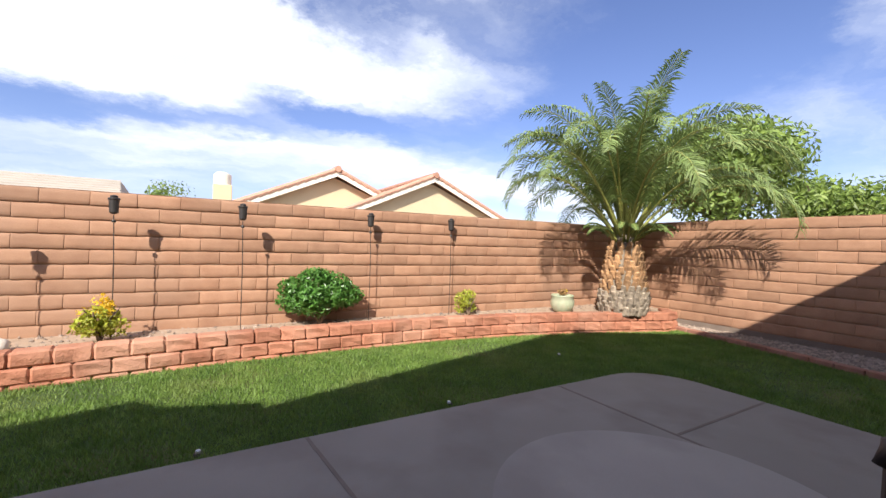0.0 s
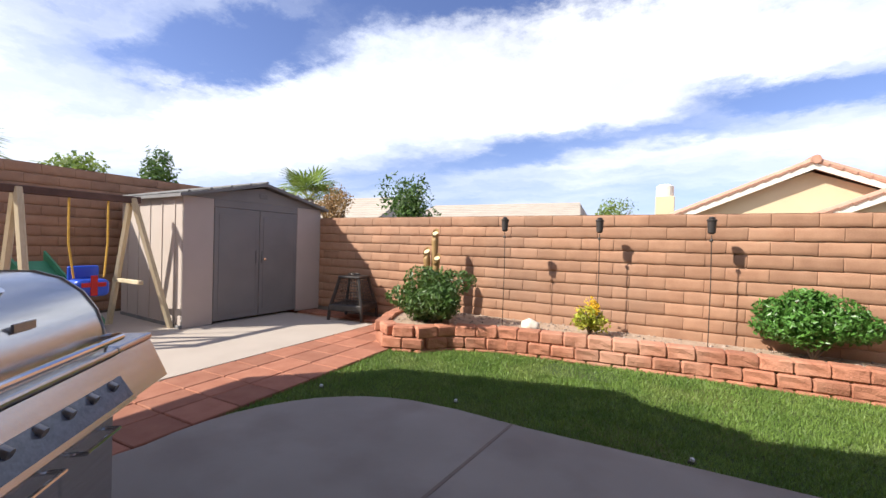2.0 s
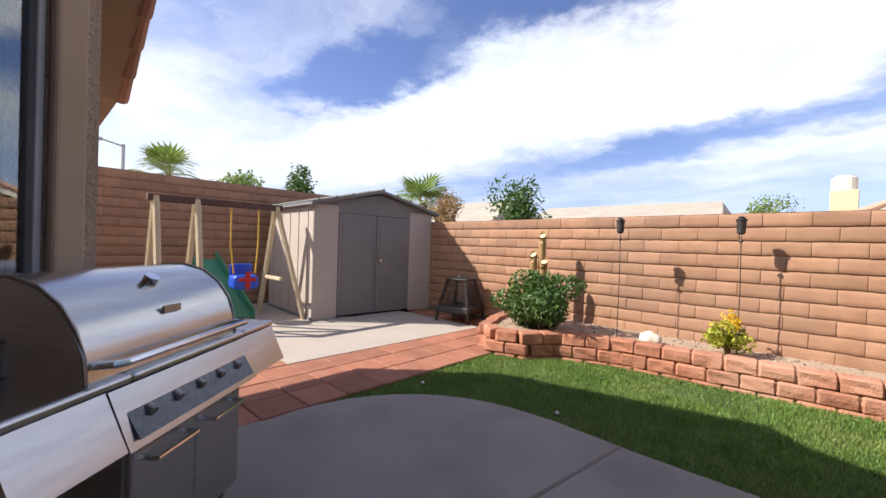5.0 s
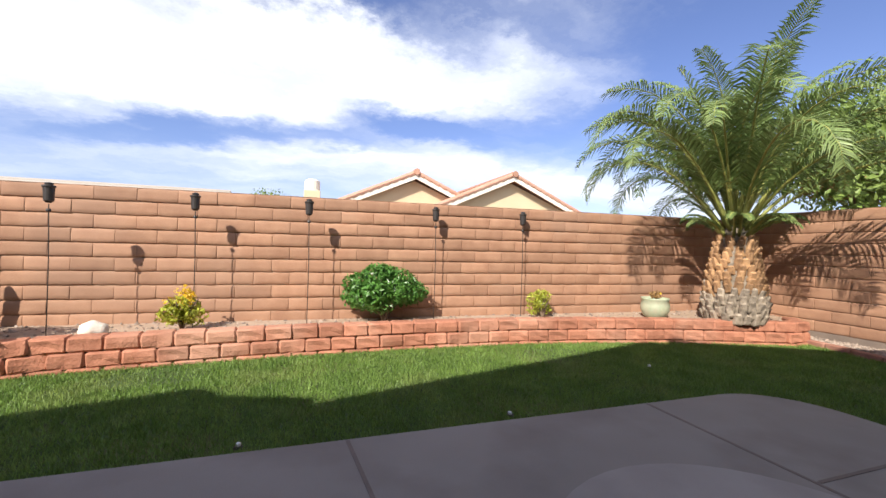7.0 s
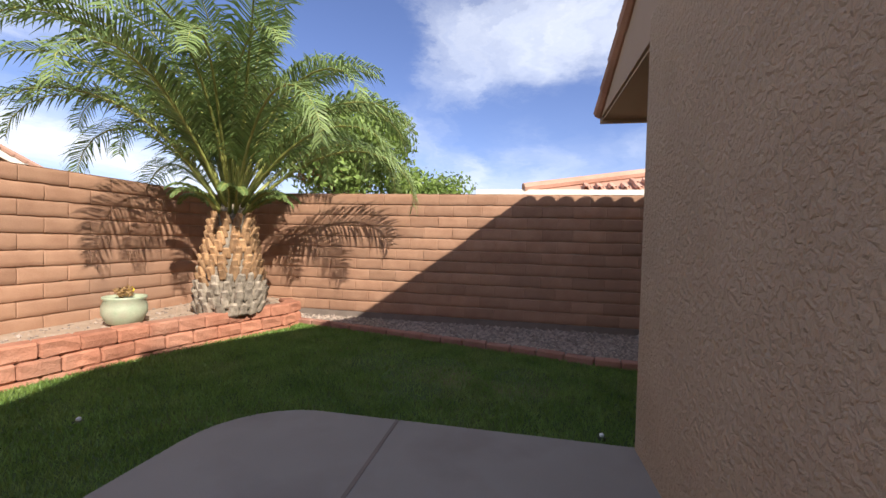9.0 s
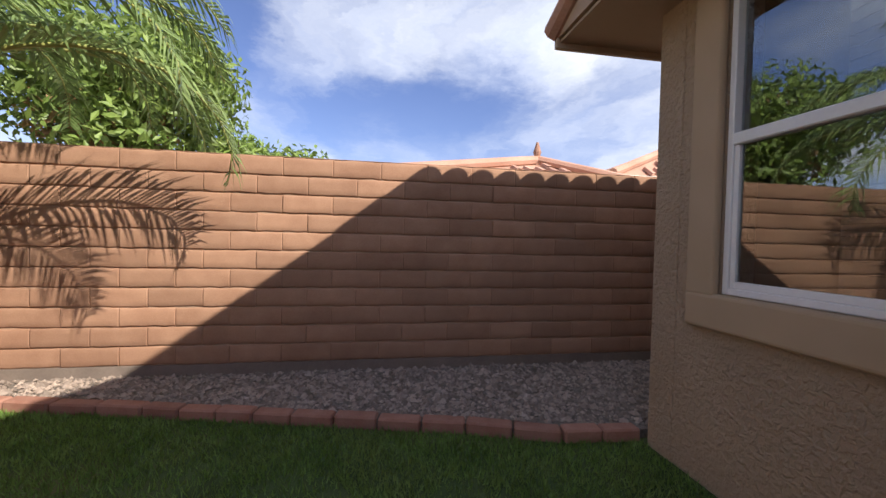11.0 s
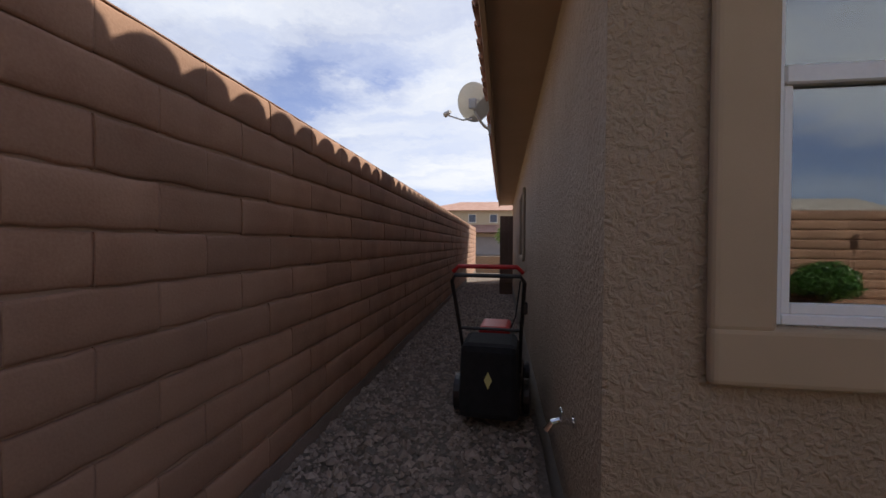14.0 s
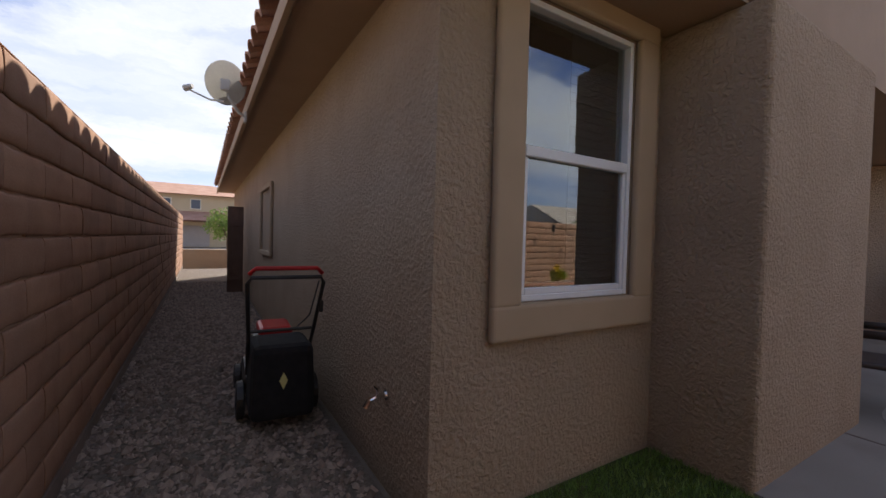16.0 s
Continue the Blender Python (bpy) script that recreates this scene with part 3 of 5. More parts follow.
def block_wall(name, label, start, direction, length, courses, near, z0=0.0, course=0.167, faces=BLOCKS):
    """A wall whose face looks to the right of its direction; near: the stretch along it built of single blocks."""
    wall = tagged(new(name), label, "wall", kind="structure")
    a = math.degrees(math.atan2(direction[1], direction[0]))
    base = pose(start[0], start[1], 0, 0, 0, a)
    top = z0 + courses * course
    core = part("core", box(0, 0.0065, -0.1, length, 0.19, top - 0.004), M_MORTAR, wall); core.matrix_world = base
    foot = part("footing", box(0, -0.014, -0.12, length, 0.008, z0 + 0.001), M_FOOTING, wall); foot.matrix_world = base
    rest = bmesh.new()
    rs = random.Random(len(name))
    for c in range(courses):
        z = z0 + (c + 0.5) * course
        x = -0.216 if c % 2 else 0.0
        while x < length - 0.05:
            w = 0.432
            mid = x + w / 2
            if x < 0:
                mid, half = x + w * 0.75, True
            elif x + w > length:
                half = True; mid = x + w / 4
            else:
                half = False
            m = base @ pose(mid, rs.uniform(-0.003, 0.003), z, rs.uniform(-0.5, 0.5), 0, 0)
            if c == courses - 1:
                m = m @ Matrix.Translation((0, 0, 0.001)) @ Matrix.Diagonal((1, 1, 1.01, 1))
            me = rs.choice(HALVES if half else faces)
            if near[0] < mid < near[1]:
                o = new("block", me); o.parent = wall; o.matrix_world = m
            else:
                s = len(rest.verts)
                rest.from_mesh(me)
                rest.verts.ensure_lookup_table()
                for v in rest.verts[s:]:
                    v.co = m @ v.co
            x += w
    cap = part("wall_cap", box(0, -0.001, top, length, 0.19, top + 0.004), M_BLOCK, wall); cap.matrix_world = base
    if len(rest.verts):
        r = part("far_blocks", rest, M_BLOCK_J, wall); tagged(r, kind="stuff")
    return wall


# ---- the house ----
def wall_box(name, label, a, b, z0, z1, thick=0.2, material=None):
    """A wall with its outer face from a to b, the face looking to the right of a to b."""
    d = (Vector(b) - Vector(a)); L_ = d.length
    w = part(name, box(0, 0, z0, L_, thick, z1), material or M_STUCCO)
    w.matrix_world = pose(a[0], a[1], 0, 0, 0, math.degrees(math.atan2(d.y, d.x)))
    return tagged(w, label, "wall", kind="structure")


EAVE = 2.60
HX = 2.03
# recessed north wall with the window opening
WX0, WX1, WZ0, WZ1 = 0.62, 1.535, 1.02, 2.59
tan = "tan lace-textured stucco wall of the house"
# faces look north: direction runs from east to west
wall_box("wall_north_below", tan, (HX, -2.03), (0.30, -2.03), -0.1, WZ0)
wall_box("wall_north_above", tan, (HX, -2.03), (0.30, -2.03), WZ1, EAVE + 0.1)
wall_box("wall_north_east", tan, (HX, -2.03), (WX1, -2.03), WZ0, WZ1)
wall_box("wall_north_west", tan, (WX0, -2.03), (0.30, -2.03), WZ0, WZ1)
wall_box("wall_east", tan, (HX + 0.004, -15.0), (HX + 0.004, -2.026), -0.1, EAVE + 0.1)
pier = part("wall_pier", box(-1.47, -4.3, -0.1, 0.34, -1.42, EAVE + 0.1, 0.03, None, 3), M_STUCCO)
tagged(pier, "thick tan stucco pier beside the patio with rounded corners", "wall", kind="structure")
wall_box("wall_patio", tan, (-1.47, -4.2), (-4.9, -4.2), -0.1, EAVE + 0.1)
BAY_A = Vector((-7.20, -1.34)); BAY_D = Vector((0.64, -0.77)).normalized()     # the slanting bay wall
BAY_ROT = math.degrees(math.atan2(-BAY_D.y, -BAY_D.x))


def bay_pose(s, off, z):
    """A place s metres along the bay wall from its outer corner, off metres in front of it."""
    p = BAY_A + BAY_D * s + Vector((0.77, 0.64)) * off
    return pose(p.x, p.y, z, 0, 0, BAY_ROT)


BW0, BW1, BZ0, BZ1 = 0.26, 0.86, 1.10, 2.62
for nm, s0, s1, z0, z1 in (("below", 0, 3.8, -0.1, BZ0), ("above", 0, 3.8, BZ1, EAVE + 0.1), ("outer", 0, BW0, BZ0, BZ1), ("inner", BW1, 3.8, BZ0, BZ1)):
    a, b = BAY_A + BAY_D * s1, BAY_A + BAY_D * s0
    wall_box("wall_bay_" + nm, "tan stucco bay wall behind the grill", a, b, z0, z1)
wall_box("wall_west_return", tan, (-7.195, -1.345), (-8.3, -1.345), -0.1, EAVE + 0.1)
wall_box("wall_house_west", tan, (-8.3, -1.35), (-8.3, -15.0), -0.1, EAVE + 0.1)
wall_box("wall_house_south", tan, (-8.3, -15.0), (HX, -15.0), -0.1, EAVE + 0.1)


def window(name, label, m, w, h, frame_mat, sash=True, trim=0.19, blinds=True):
    """A window in an opening w by h; local x along the wall, y into it, origin at the opening's lower left corner."""
    win = tagged(new(name), label, "window", kind="structure")
    win.matrix_world = m

    def add(nm, bm, material, parent=None, label=""):
        return part(nm, bm, material, parent or win, label)
    # raised stucco surround
    t, pz = trim, 0.05
    add("window_trim", box(-t, -pz, -t, w + t, 0.0, 0.0, 0.022, None, 3), M_TRIM)
    add("window_trim", box(-t, -pz - 0.001, h, w + t, 0.0, h + t, 0.022, None, 3), M_TRIM)
    add("window_trim", box(-t, -pz + 0.001, -0.02, 0.0, 0.0, h + 0.02, 0.022, None, 3), M_TRIM)
    add("window_trim", box(w, -pz + 0.001, -0.02, w + t, 0.0, h + 0.02, 0.022, None, 3), M_TRIM)
    f = 0.035
    fr = add("window_frame", box(0.001, 0.004, 0.001, f, 0.07, h - 0.001, 0.004), frame_mat)
    add("window_frame", box(w - f, 0.004, 0.001, w - 0.001, 0.07, h - 0.001, 0.004), frame_mat)
    add("window_frame", box(f, 0.004, 0.001, w - f, 0.07, f, 0.004), frame_mat)
    add("window_frame", box(f, 0.004, h - f, w - f, 0.07, h - 0.001, 0.004), frame_mat)
    if sash:
        add("meeting_rail", box(f, 0.0, h * 0.5 - 0.03, w - f, 0.05, h * 0.5 + 0.03, 0.006), frame_mat)
        add("sash_stile", box(f + 0.001, 0.012, f, f + 0.03, 0.045, h * 0.5 - 0.03, 0.004), frame_mat)
        add("sash_stile", box(w - f - 0.03, 0.012, f, w - f - 0.001, 0.045, h * 0.5 - 0.03, 0.004), frame_mat)
        add("sash_rail", box(f + 0.03, 0.012, f, w - f - 0.03, 0.045, f + 0.035, 0.004), frame_mat)
        panes = ((f, h * 0.5 + 0.02, w - f, h - f, 0.05), (f + 0.02, f + 0.02, w - f - 0.02, h * 0.5 - 0.02, 0.03))
    else:
        panes = ((f, f, w - f, h - f, 0.045),)
    for x0, z0, x1, z1, y in panes:
        add("pane", box(x0, y, z0, x1, y + 0.004, z1), M_GLASS)
    if blinds:
        x0 = w * 0.04
        for i in range(int(h / 0.05)):
            add("blind_slat", box(w * 0.5, 0.10, 0.05 + i * 0.05, w * 0.97, 0.103, 0.095 + i * 0.05, 0, None), M_BLIND)
    # Closed dark block stands in for the unlit room.
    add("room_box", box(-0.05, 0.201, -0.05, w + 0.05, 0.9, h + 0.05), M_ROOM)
    return win


window("window_1", "white vinyl single-hung window in a raised stucco surround", pose(WX1, -2.03, WZ0, 0, 0, 180), WX1 - WX0, WZ1 - WZ0, M_VINYL)
bw = window("window_2", "tall bronze-framed fixed window in the bay wall", bay_pose(BW1, 0, BZ0), BW1 - BW0, BZ1 - BZ0, M_ALU, sash=False, trim=0.16, blinds=False)
window("window_3", "small white window in the side wall", pose(HX + 0.004, -7.9, 1.1, 0, 0, 90), 1.1, 0.95, M_VINYL, trim=0.08, blinds=False)


def barrel(length=0.42, r=0.075, up=True):
    """One curved clay tile lying along y."""
    bm = bmesh.new()
    rings = []
    for y, rr in ((0, r * 1.08), (length, r * 0.92)):
        for q in (rr, rr - 0.014):
            rings.append([bm.verts.new((q * math.cos(a), y, q * math.sin(a))) for a in [math.pi * i / 8 for i in range(9)]])
    o0, i0, o1, i1 = rings
    for a, b in ((o0, o1), (i1, i0), (i0, o0), (o1, i1)):
        for k in range(8):
            bm.faces.new((a[k], a[k + 1], b[k + 1], b[k]))
    bmesh.ops.recalc_face_normals(bm, faces=bm.faces)
    return bm


BARREL = mesh_of("roof_tile", barrel(), M_TILE)
roof = tagged(new("house_roof"), "clay barrel-tile roof of the house with tan painted soffits", "roof", kind="structure")
PITCH = math.atan(0.33)
# one broad gable looks north; its eastern eave runs along the side yard
GY, GXE, GXP, GXW, GZE, GZP, GZW = -1.54, 2.50, -4.1, -8.0, 2.76, 5.40, 3.88
part("soffit", box(0.3, -15.5, 2.70, 2.48, -1.56, 2.72), M_SOFFIT, roof)
part("fascia", box(2.481, -15.5, 2.66, 2.52, -1.53, 2.80, 0.004), M_SOFFIT, roof)
part("gable", solid([(GXE, GY, GZE - 0.03), (GXP, GY, GZP), (GXW, GY, GZW), (GXW, GY, 2.74), (0.0, GY, 2.73),
                     (GXE, -15.5, GZE - 0.03), (GXP, -15.5, GZP), (GXW, -15.5, GZW), (GXW, -15.5, 2.74), (0.0, -15.5, 2.73)],
                    [(0, 1, 2, 3, 4), (5, 9, 8, 7, 6), (0, 5, 6, 1), (1, 6, 7, 2), (2, 7, 8, 3), (3, 8, 9, 4), (4, 9, 5, 0)]), M_SOFFIT, roof, "tan gable end under the roof tiles")
part("patio_ceiling", box(-6.4, -4.2, 2.715, 0.3, GY + 0.02, 2.728), M_SOFFIT, roof)
SLOPE = math.atan((GZP - GZE) / (GXE - GXP))
for i in range(53):
    for j in range(2):
        o = new("roof_tile", BARREL); o.parent = roof
        o.matrix_world = pose(2.57 - j * 0.38, -1.68 - i * 0.262, GZE + 0.135 + j * 0.15, 0, 0, 90) @ pose(0, 0, 0, math.degrees(SLOPE), 0, 0) @ Matrix.Diagonal((1.6, 1, 1.15, 1))
rake = mesh_of("rake_tile", tube([(0, 0, 0), (0.40, 0, 0.012)], [0.088, 0.074], 10), M_TILE)
for i in range(17):
    o = new("roof_tile", rake); o.parent = roof
    o.matrix_world = pose(2.54 - i * 0.36, GY - 0.005, GZE + 0.035 + i * 0.36 * math.tan(SLOPE), 0, 0, 180) @ pose(0, 0, 0, 0, -math.degrees(SLOPE), 0)
# smaller gable over the bay; its unseen top is shaped for the lawn shadow
front = [(-10.3, 2.40), (-8.42, 2.43), (-7.22, 3.04), (-7.1, 3.73), (-8.05, 4.0), (-8.56, 4.3), (-10.3, 3.65)]
nf = len(front)
part("bay_gable", solid([(x, -1.10, z) for x, z in front] + [(x, -4.5, z) for x, z in front],
                        [tuple(range(nf)), tuple(range(2 * nf - 1, nf - 1, -1))] + [(k, (k + 1) % nf, nf + (k + 1) % nf, nf + k) for k in range(nf)]), M_SOFFIT, roof, "tan boxed eave over the bay with an unseen shadow-casting top")
for i in range(5):
    o = new("roof_tile", rake); o.parent = roof
    o.matrix_world = pose(-8.46 + i * 0.25, -1.085, 2.45 + i * 0.127, 0, 0, 0) @ pose(0, 0, 0, 0, -27, 0) @ Matrix.Diagonal((0.72, 0.6, 0.6, 1))


# ---- planter ----
PZ = 0.32
pl_path = [(-8.35, 4.3), (-8.15, 3.55), (-7.95, 3.05), (-7.62, 2.80), (-7.25, 2.90), (-6.95, 3.25), (-6.3, 3.50), (-5.5, 3.57), (-4.0, 3.68), (-2.6, 3.68), (-1.2, 3.62), (0.0, 3.45), (1.1, 3.20), (2.1, 2.88), (2.75, 2.62), (3.05, 2.62), (3.2, 2.8)]
soil_out = [(x, y + 0.06) for x, y in pl_path[1:-1]] + [(3.5, 2.9), (3.5, north(3.5)), (-8.3, north(-8.3))]
soil = part("planter_soil", prism(soil_out, -0.05, PZ - 0.05), M_SOIL)
tagged(soil, "sandy tan soil of the raised planter", "soil", kind="structure")
px_, py_ = scatter(soil_out, 2600)
tagged(stones("planter_pebbles", px_, py_, PZ - 0.05, 0.008, 0.022, M_GRAVEL), "small pebbles scattered on the planter soil", "pebbles", kind="stuff")


def rough_block(seed):
    rs = random.Random(seed)
    bm = bmesh.new()
    add_box(bm, -0.146, -0.10, -0.0745, 0.146, 0.10, 0.0745, 0.02)
    bmesh.ops.subdivide_edges(bm, edges=[e for e in bm.edges if e.calc_length() > 0.1], cuts=1, use_grid_fill=True)
    for v in bm.verts:
        split = 1.0 if v.co.y < -0.05 else 0.4
        v.co += Vector((rs.uniform(-0.005, 0.005), split * rs.uniform(-0.010, 0.010), rs.uniform(-0.003, 0.002)))
    return bm


RETAIN = [mesh_of("retaining_block", rough_block(i), M_RETAIN) for i in range(6)]
planter = tagged(new("planter_wall"), "low retaining wall of rough red concrete blocks in two courses", "planter", kind="structure")


def along(path, step, offset=0.0):
    pts = [Vector(p) for p in path]
    out, pos, carry = [], 0.0, step * offset
    for a, b in zip(pts, pts[1:]):
        L_ = (b - a).length
        d = carry
        while d < L_:
            out.append((a.lerp(b, d / L_), math.degrees(math.atan2(b.y - a.y, b.x - a.x))))
            d += step
        carry = d - L_
    return out


for c, off in ((-1, 0.5), (0, 0.0), (1, 0.5)):
    for p, a in along(pl_path, 0.292, off):
        o = new("block", random.choice(RETAIN)); o.parent = planter
        o.matrix_world = pose(p.x, p.y + 0.012 * c, 0.09 + 0.152 * c, random.uniform(-1.5, 1.5), 0, a + random.uniform(-3, 3))


# ---- plants ----
def leaves(center, radii, n, size, seed, shell=0.55, flat=0.0, lumps=7):
    """Vertices and faces of n small folded leaves, in clumps inside an uneven crown."""
    rs = np.random.default_rng(seed)
    cl = rs.normal(size=(lumps, 3)); cl /= np.linalg.norm(cl, axis=1)[:, None]
    cl *= rs.uniform(0.3, 0.72, (lumps, 1))
    which = rs.integers(0, lumps, n)
    d = rs.normal(size=(n, 3)); d /= np.linalg.norm(d, axis=1)[:, None]
    p = cl[which] + d * (rs.uniform(shell, 1, (n, 1)) ** 0.7) * rs.uniform(0.34, 0.5, (lumps, 1))[which]
    p = p * np.array(radii) + np.array(center)
    nrm = d + rs.normal(size=(n, 3)) * 0.7 + np.array((0, 0, flat)); nrm /= np.linalg.norm(nrm, axis=1)[:, None]
    u = np.cross(nrm, rs.normal(size=(n, 3))); u /= np.linalg.norm(u, axis=1)[:, None]
    w = np.cross(nrm, u)
    s = size * rs.uniform(0.6, 1.3, (n, 1))
    v = np.stack([p - u * s, p + w * s * 0.42 + nrm * s * 0.12, p + u * s, p - w * s * 0.42 + nrm * s * 0.12], 1)
    return v.reshape(-1, 3), (np.array([(0, 1, 2), (0, 2, 3)])[None] + 4 * np.arange(n)[:, None, None]).reshape(-1, 3)


def crown(name, parent, material, *a, **k):
    v, f = leaves(*a, **k)
    return raw(name, v.tolist(), f.tolist(), material, parent)


def stems(parent, at, top, n, r, spread, seed, material=None):
    rs = random.Random(seed)
    for i in range(n):
        a = rs.uniform(0, math.tau)
        e = Vector((at[0] + spread * math.cos(a) * rs.uniform(0.3, 1), at[1] + spread * math.sin(a) * rs.uniform(0.3, 1), top * rs.uniform(0.75, 1)))
        m = Vector(at).lerp(e, 0.5) + Vector((rs.uniform(-.1, .1) * spread, rs.uniform(-.1, .1) * spread, 0.1 * top))
        part("stem", tube([at, m, e], [r, r * 0.7, r * 0.3], 6), material or M_BARK, parent)


def shrub(name, label, at, radii, n, size, seed, material, flowers=0, lumps=9):
    s = thing(name, label, "shrub")
    stems(s, at, at[2] + radii[2] * 1.5, 6, 0.015, radii[0] * 0.7, seed)
    c = (at[0], at[1], at[2] + radii[2] * 0.98)
    crown("foliage", s, material, c, radii, n, size, seed, lumps=lumps)
    if flowers:
        crown("flowers", s, M_FLOWER, (c[0], c[1], c[2] + radii[2] * 0.5), (radii[0] * 0.8, radii[1] * 0.8, radii[2] * 0.6), flowers, size * 0.8, seed + 1)
    return s


SZ = PZ - 0.05
shrub("round_shrub", "dense round green shrub in the planter", (-2.9, 3.98, SZ), (0.62, 0.38, 0.42), 5600, 0.034, 3, M_BUSH, lumps=16)
shrub("broad_shrub", "wide dark green shrub in the planter below bamboo", (-7.35, 3.45, SZ), (0.72, 0.55, 0.42), 6500, 0.038, 4, M_BUSH2, lumps=16)
shrub("lantana", "small yellow-flowered lantana in the planter", (-5.2, 3.84, SZ), (0.27, 0.22, 0.25), 900, 0.03, 5, M_YELLOW, 240)
shrub("golden_shrub", "small yellow-green shrub in the planter", (-0.55, 3.85, SZ), (0.24, 0.18, 0.23), 1000, 0.026, 6, M_YELLOW)


def frond(length, rise, droop, twist, seed):
    """One feather leaf along +x: a bending rib with two rows of narrow leaflets."""
    rs = random.Random(seed)
    steps = 26
    pts, p, ang = [Vector((0, 0, 0))], Vector((0, 0, 0)), rise
    for i in range(steps):
        ang -= droop / steps * (0.15 + 2.6 * (i / steps) ** 1.5)
        p = p + Vector((math.cos(ang), 0.03 * math.sin(i * 0.3 + seed), math.sin(ang))) * (length / steps)
        pts.append(p.copy())
    verts, faces = [], []
    for i in range(5, steps):
        for sub in range(4):
            f = (i + sub / 4) / steps
            a = pts[i].lerp(pts[i + 1], sub / 4)
            d = (pts[i + 1] - pts[i]).normalized()
            side = Vector((0, 1, 0)); up = side.cross(d) * -1
            if up.z < 0:
                up = -up
            ln = 0.36 * length / 2.4 * math.sin(math.pi * min(0.97, 0.16 + 0.8 * f)) ** 0.6 * rs.uniform(0.8, 1.1)
            for sg in (-1, 1):
                dirv = (side * sg * (0.85 + twist) + d * (0.75 + rs.uniform(-.1, .15)) + up * rs.uniform(0.0, 0.5)).normalized()
                tip = a + dirv * ln + Vector((0, 0, -0.5 * ln * rs.uniform(0.3, 1.2)))
                mid = a + dirv * ln * 0.55
                wv = d * 0.013
                b = len(verts)
                verts += [a - wv * 0.6, a + wv * 0.6, mid + wv, mid - wv, tip]
                faces += [(b, b + 1, b + 2, b + 3), (b + 3, b + 2, b + 4)]
    return pts, [tuple(v) for v in verts], faces


def date_palm(at):
    palm = thing("date_palm", "young date palm with a stout boot-covered trunk and arching fronds", "palm tree", at)
    zt = 1.28
    part("trunk", lathe([(0.36, 0.0), (0.38, 0.25), (0.33, 0.55), (0.26, 0.95), (0.18, zt), (0.10, zt + 0.2)], 20), M_BOOTOLD, palm)
    bo = box(-0.055, -0.035, -0.06, 0.055, 0.03, 0.10, 0.02)
    for v in bo.verts:
        if v.co.z > 0.02:
            v.co.y -= 0.045; v.co.x *= 0.72
    mo = mesh_of("leaf_base", bo.copy(), M_BOOTOLD); mn = mesh_of("leaf_base_new", bo, M_BOOT)
    rs = random.Random(2)
    rows = 14
    for r in range(rows):
        z = 0.05 + r * 0.088
        rad = np.interp(z, [0, 0.25, 0.55, 0.95, 1.3], [0.36, 0.38, 0.33, 0.26, 0.18])
        cnt = max(7, int(math.tau * rad / 0.125))
        for i in range(cnt):
            a = math.tau * (i + (r % 2) / 2) / cnt + rs.uniform(-.07, .07)
            o = new("leaf_base", mo if z < 0.42 + rs.uniform(-.08, .08) else mn); o.parent = palm
            o.matrix_local = pose(rad * math.cos(a), rad * math.sin(a), z, rs.uniform(-14, 6), rs.uniform(-8, 8), math.degrees(a) + 90) @ Matrix.Diagonal((rs.uniform(0.85, 1.2), 1, rs.uniform(0.85, 1.25), 1))
    kinds = []
    for i in range(9):
        rise = (1.50, 1.42, 1.32, 1.22, 1.12, 1.02, 0.94, 0.84, 0.85)[i]
        dr = (0.25, 1.0, 1.6, 1.95, 2.1, 2.2, 2.3, 2.3, 1.6)[i]
        ln = (2.7, 2.95, 3.1, 3.2, 3.2, 3.15, 3.1, 3.0, 0.8)[i]
        pts, v, f = frond(ln, rise, dr, 0.05 * (i % 3), i)
        me = bpy.data.meshes.new("leaf_blade"); me.from_pydata(v, [], f); me.materials.append(M_PALM)
        rib = mesh_of("rib", tube(pts[::2], [0.026 - 0.0225 * k / (len(pts[::2]) - 1) for k in range(len(pts[::2]))], 6), M_RACHIS, True)
        kinds.append((rib, me))
    plan = [0, 0, 0] + [1] * 6 + [2] * 8 + [3] * 9 + [4] * 8 + [5] * 6 + [6] * 4 + [7] * 2 + [8] * 12
    for n, kd in enumerate(plan):
        a = math.degrees(n * 2.39996) + rs.uniform(-9, 9)
        fr = new("frond", kinds[kd][0]); fr.parent = palm
        r0 = 0.05 + 0.015 * kd
        fr.matrix_local = pose(r0 * math.cos(radians(a)), r0 * math.sin(radians(a)), zt + 0.2 - 0.025 * kd, rs.uniform(-12, 12), rs.uniform(-7, 7), a) @ Matrix.Diagonal((*(rs.uniform(0.9, 1.07),) * 3, 1))
        lf = new("leaf_blade", kinds[kd][1]); lf.parent = fr
    part("spear", tube([(0, 0, zt), (0.02, 0.01, zt + 0.7), (0.12, 0.02, zt + 1.6)], [0.03, 0.022, 0.004], 6), M_RACHIS, palm)
    return palm


date_palm((2.28, 3.05, SZ))


def bamboo_stalk(parent, x, y, h, r, tilt):
    bm = bmesh.new()
    pts, rad = [], []
    for i in range(int(h / 0.05) + 1):
        z = i * 0.05
        pts.append((x + tilt * z, y, SZ + z)); rad.append(r * (1.07 if i % 6 == 0 else 1.0))
    add_tube(bm, pts, rad, 14, False)
    # slanting cut at the mouth
    top = SZ + h
    for v in bm.verts:
        if v.co.z > top - 0.08:
            v.co.z += (v.co.y - y) * 1.3 - 0.01
    st = part("bamboo_stalk", bm, M_BAMBOO, parent, smooth=True)
    part("mouth", tube([(x + tilt * (h - 0.03), y + 0.012, top - 0.045), (x + tilt * h, y, top - 0.03)], r * 0.9, 14), M_BAMBOOIN, st, "pale cut bamboo end")


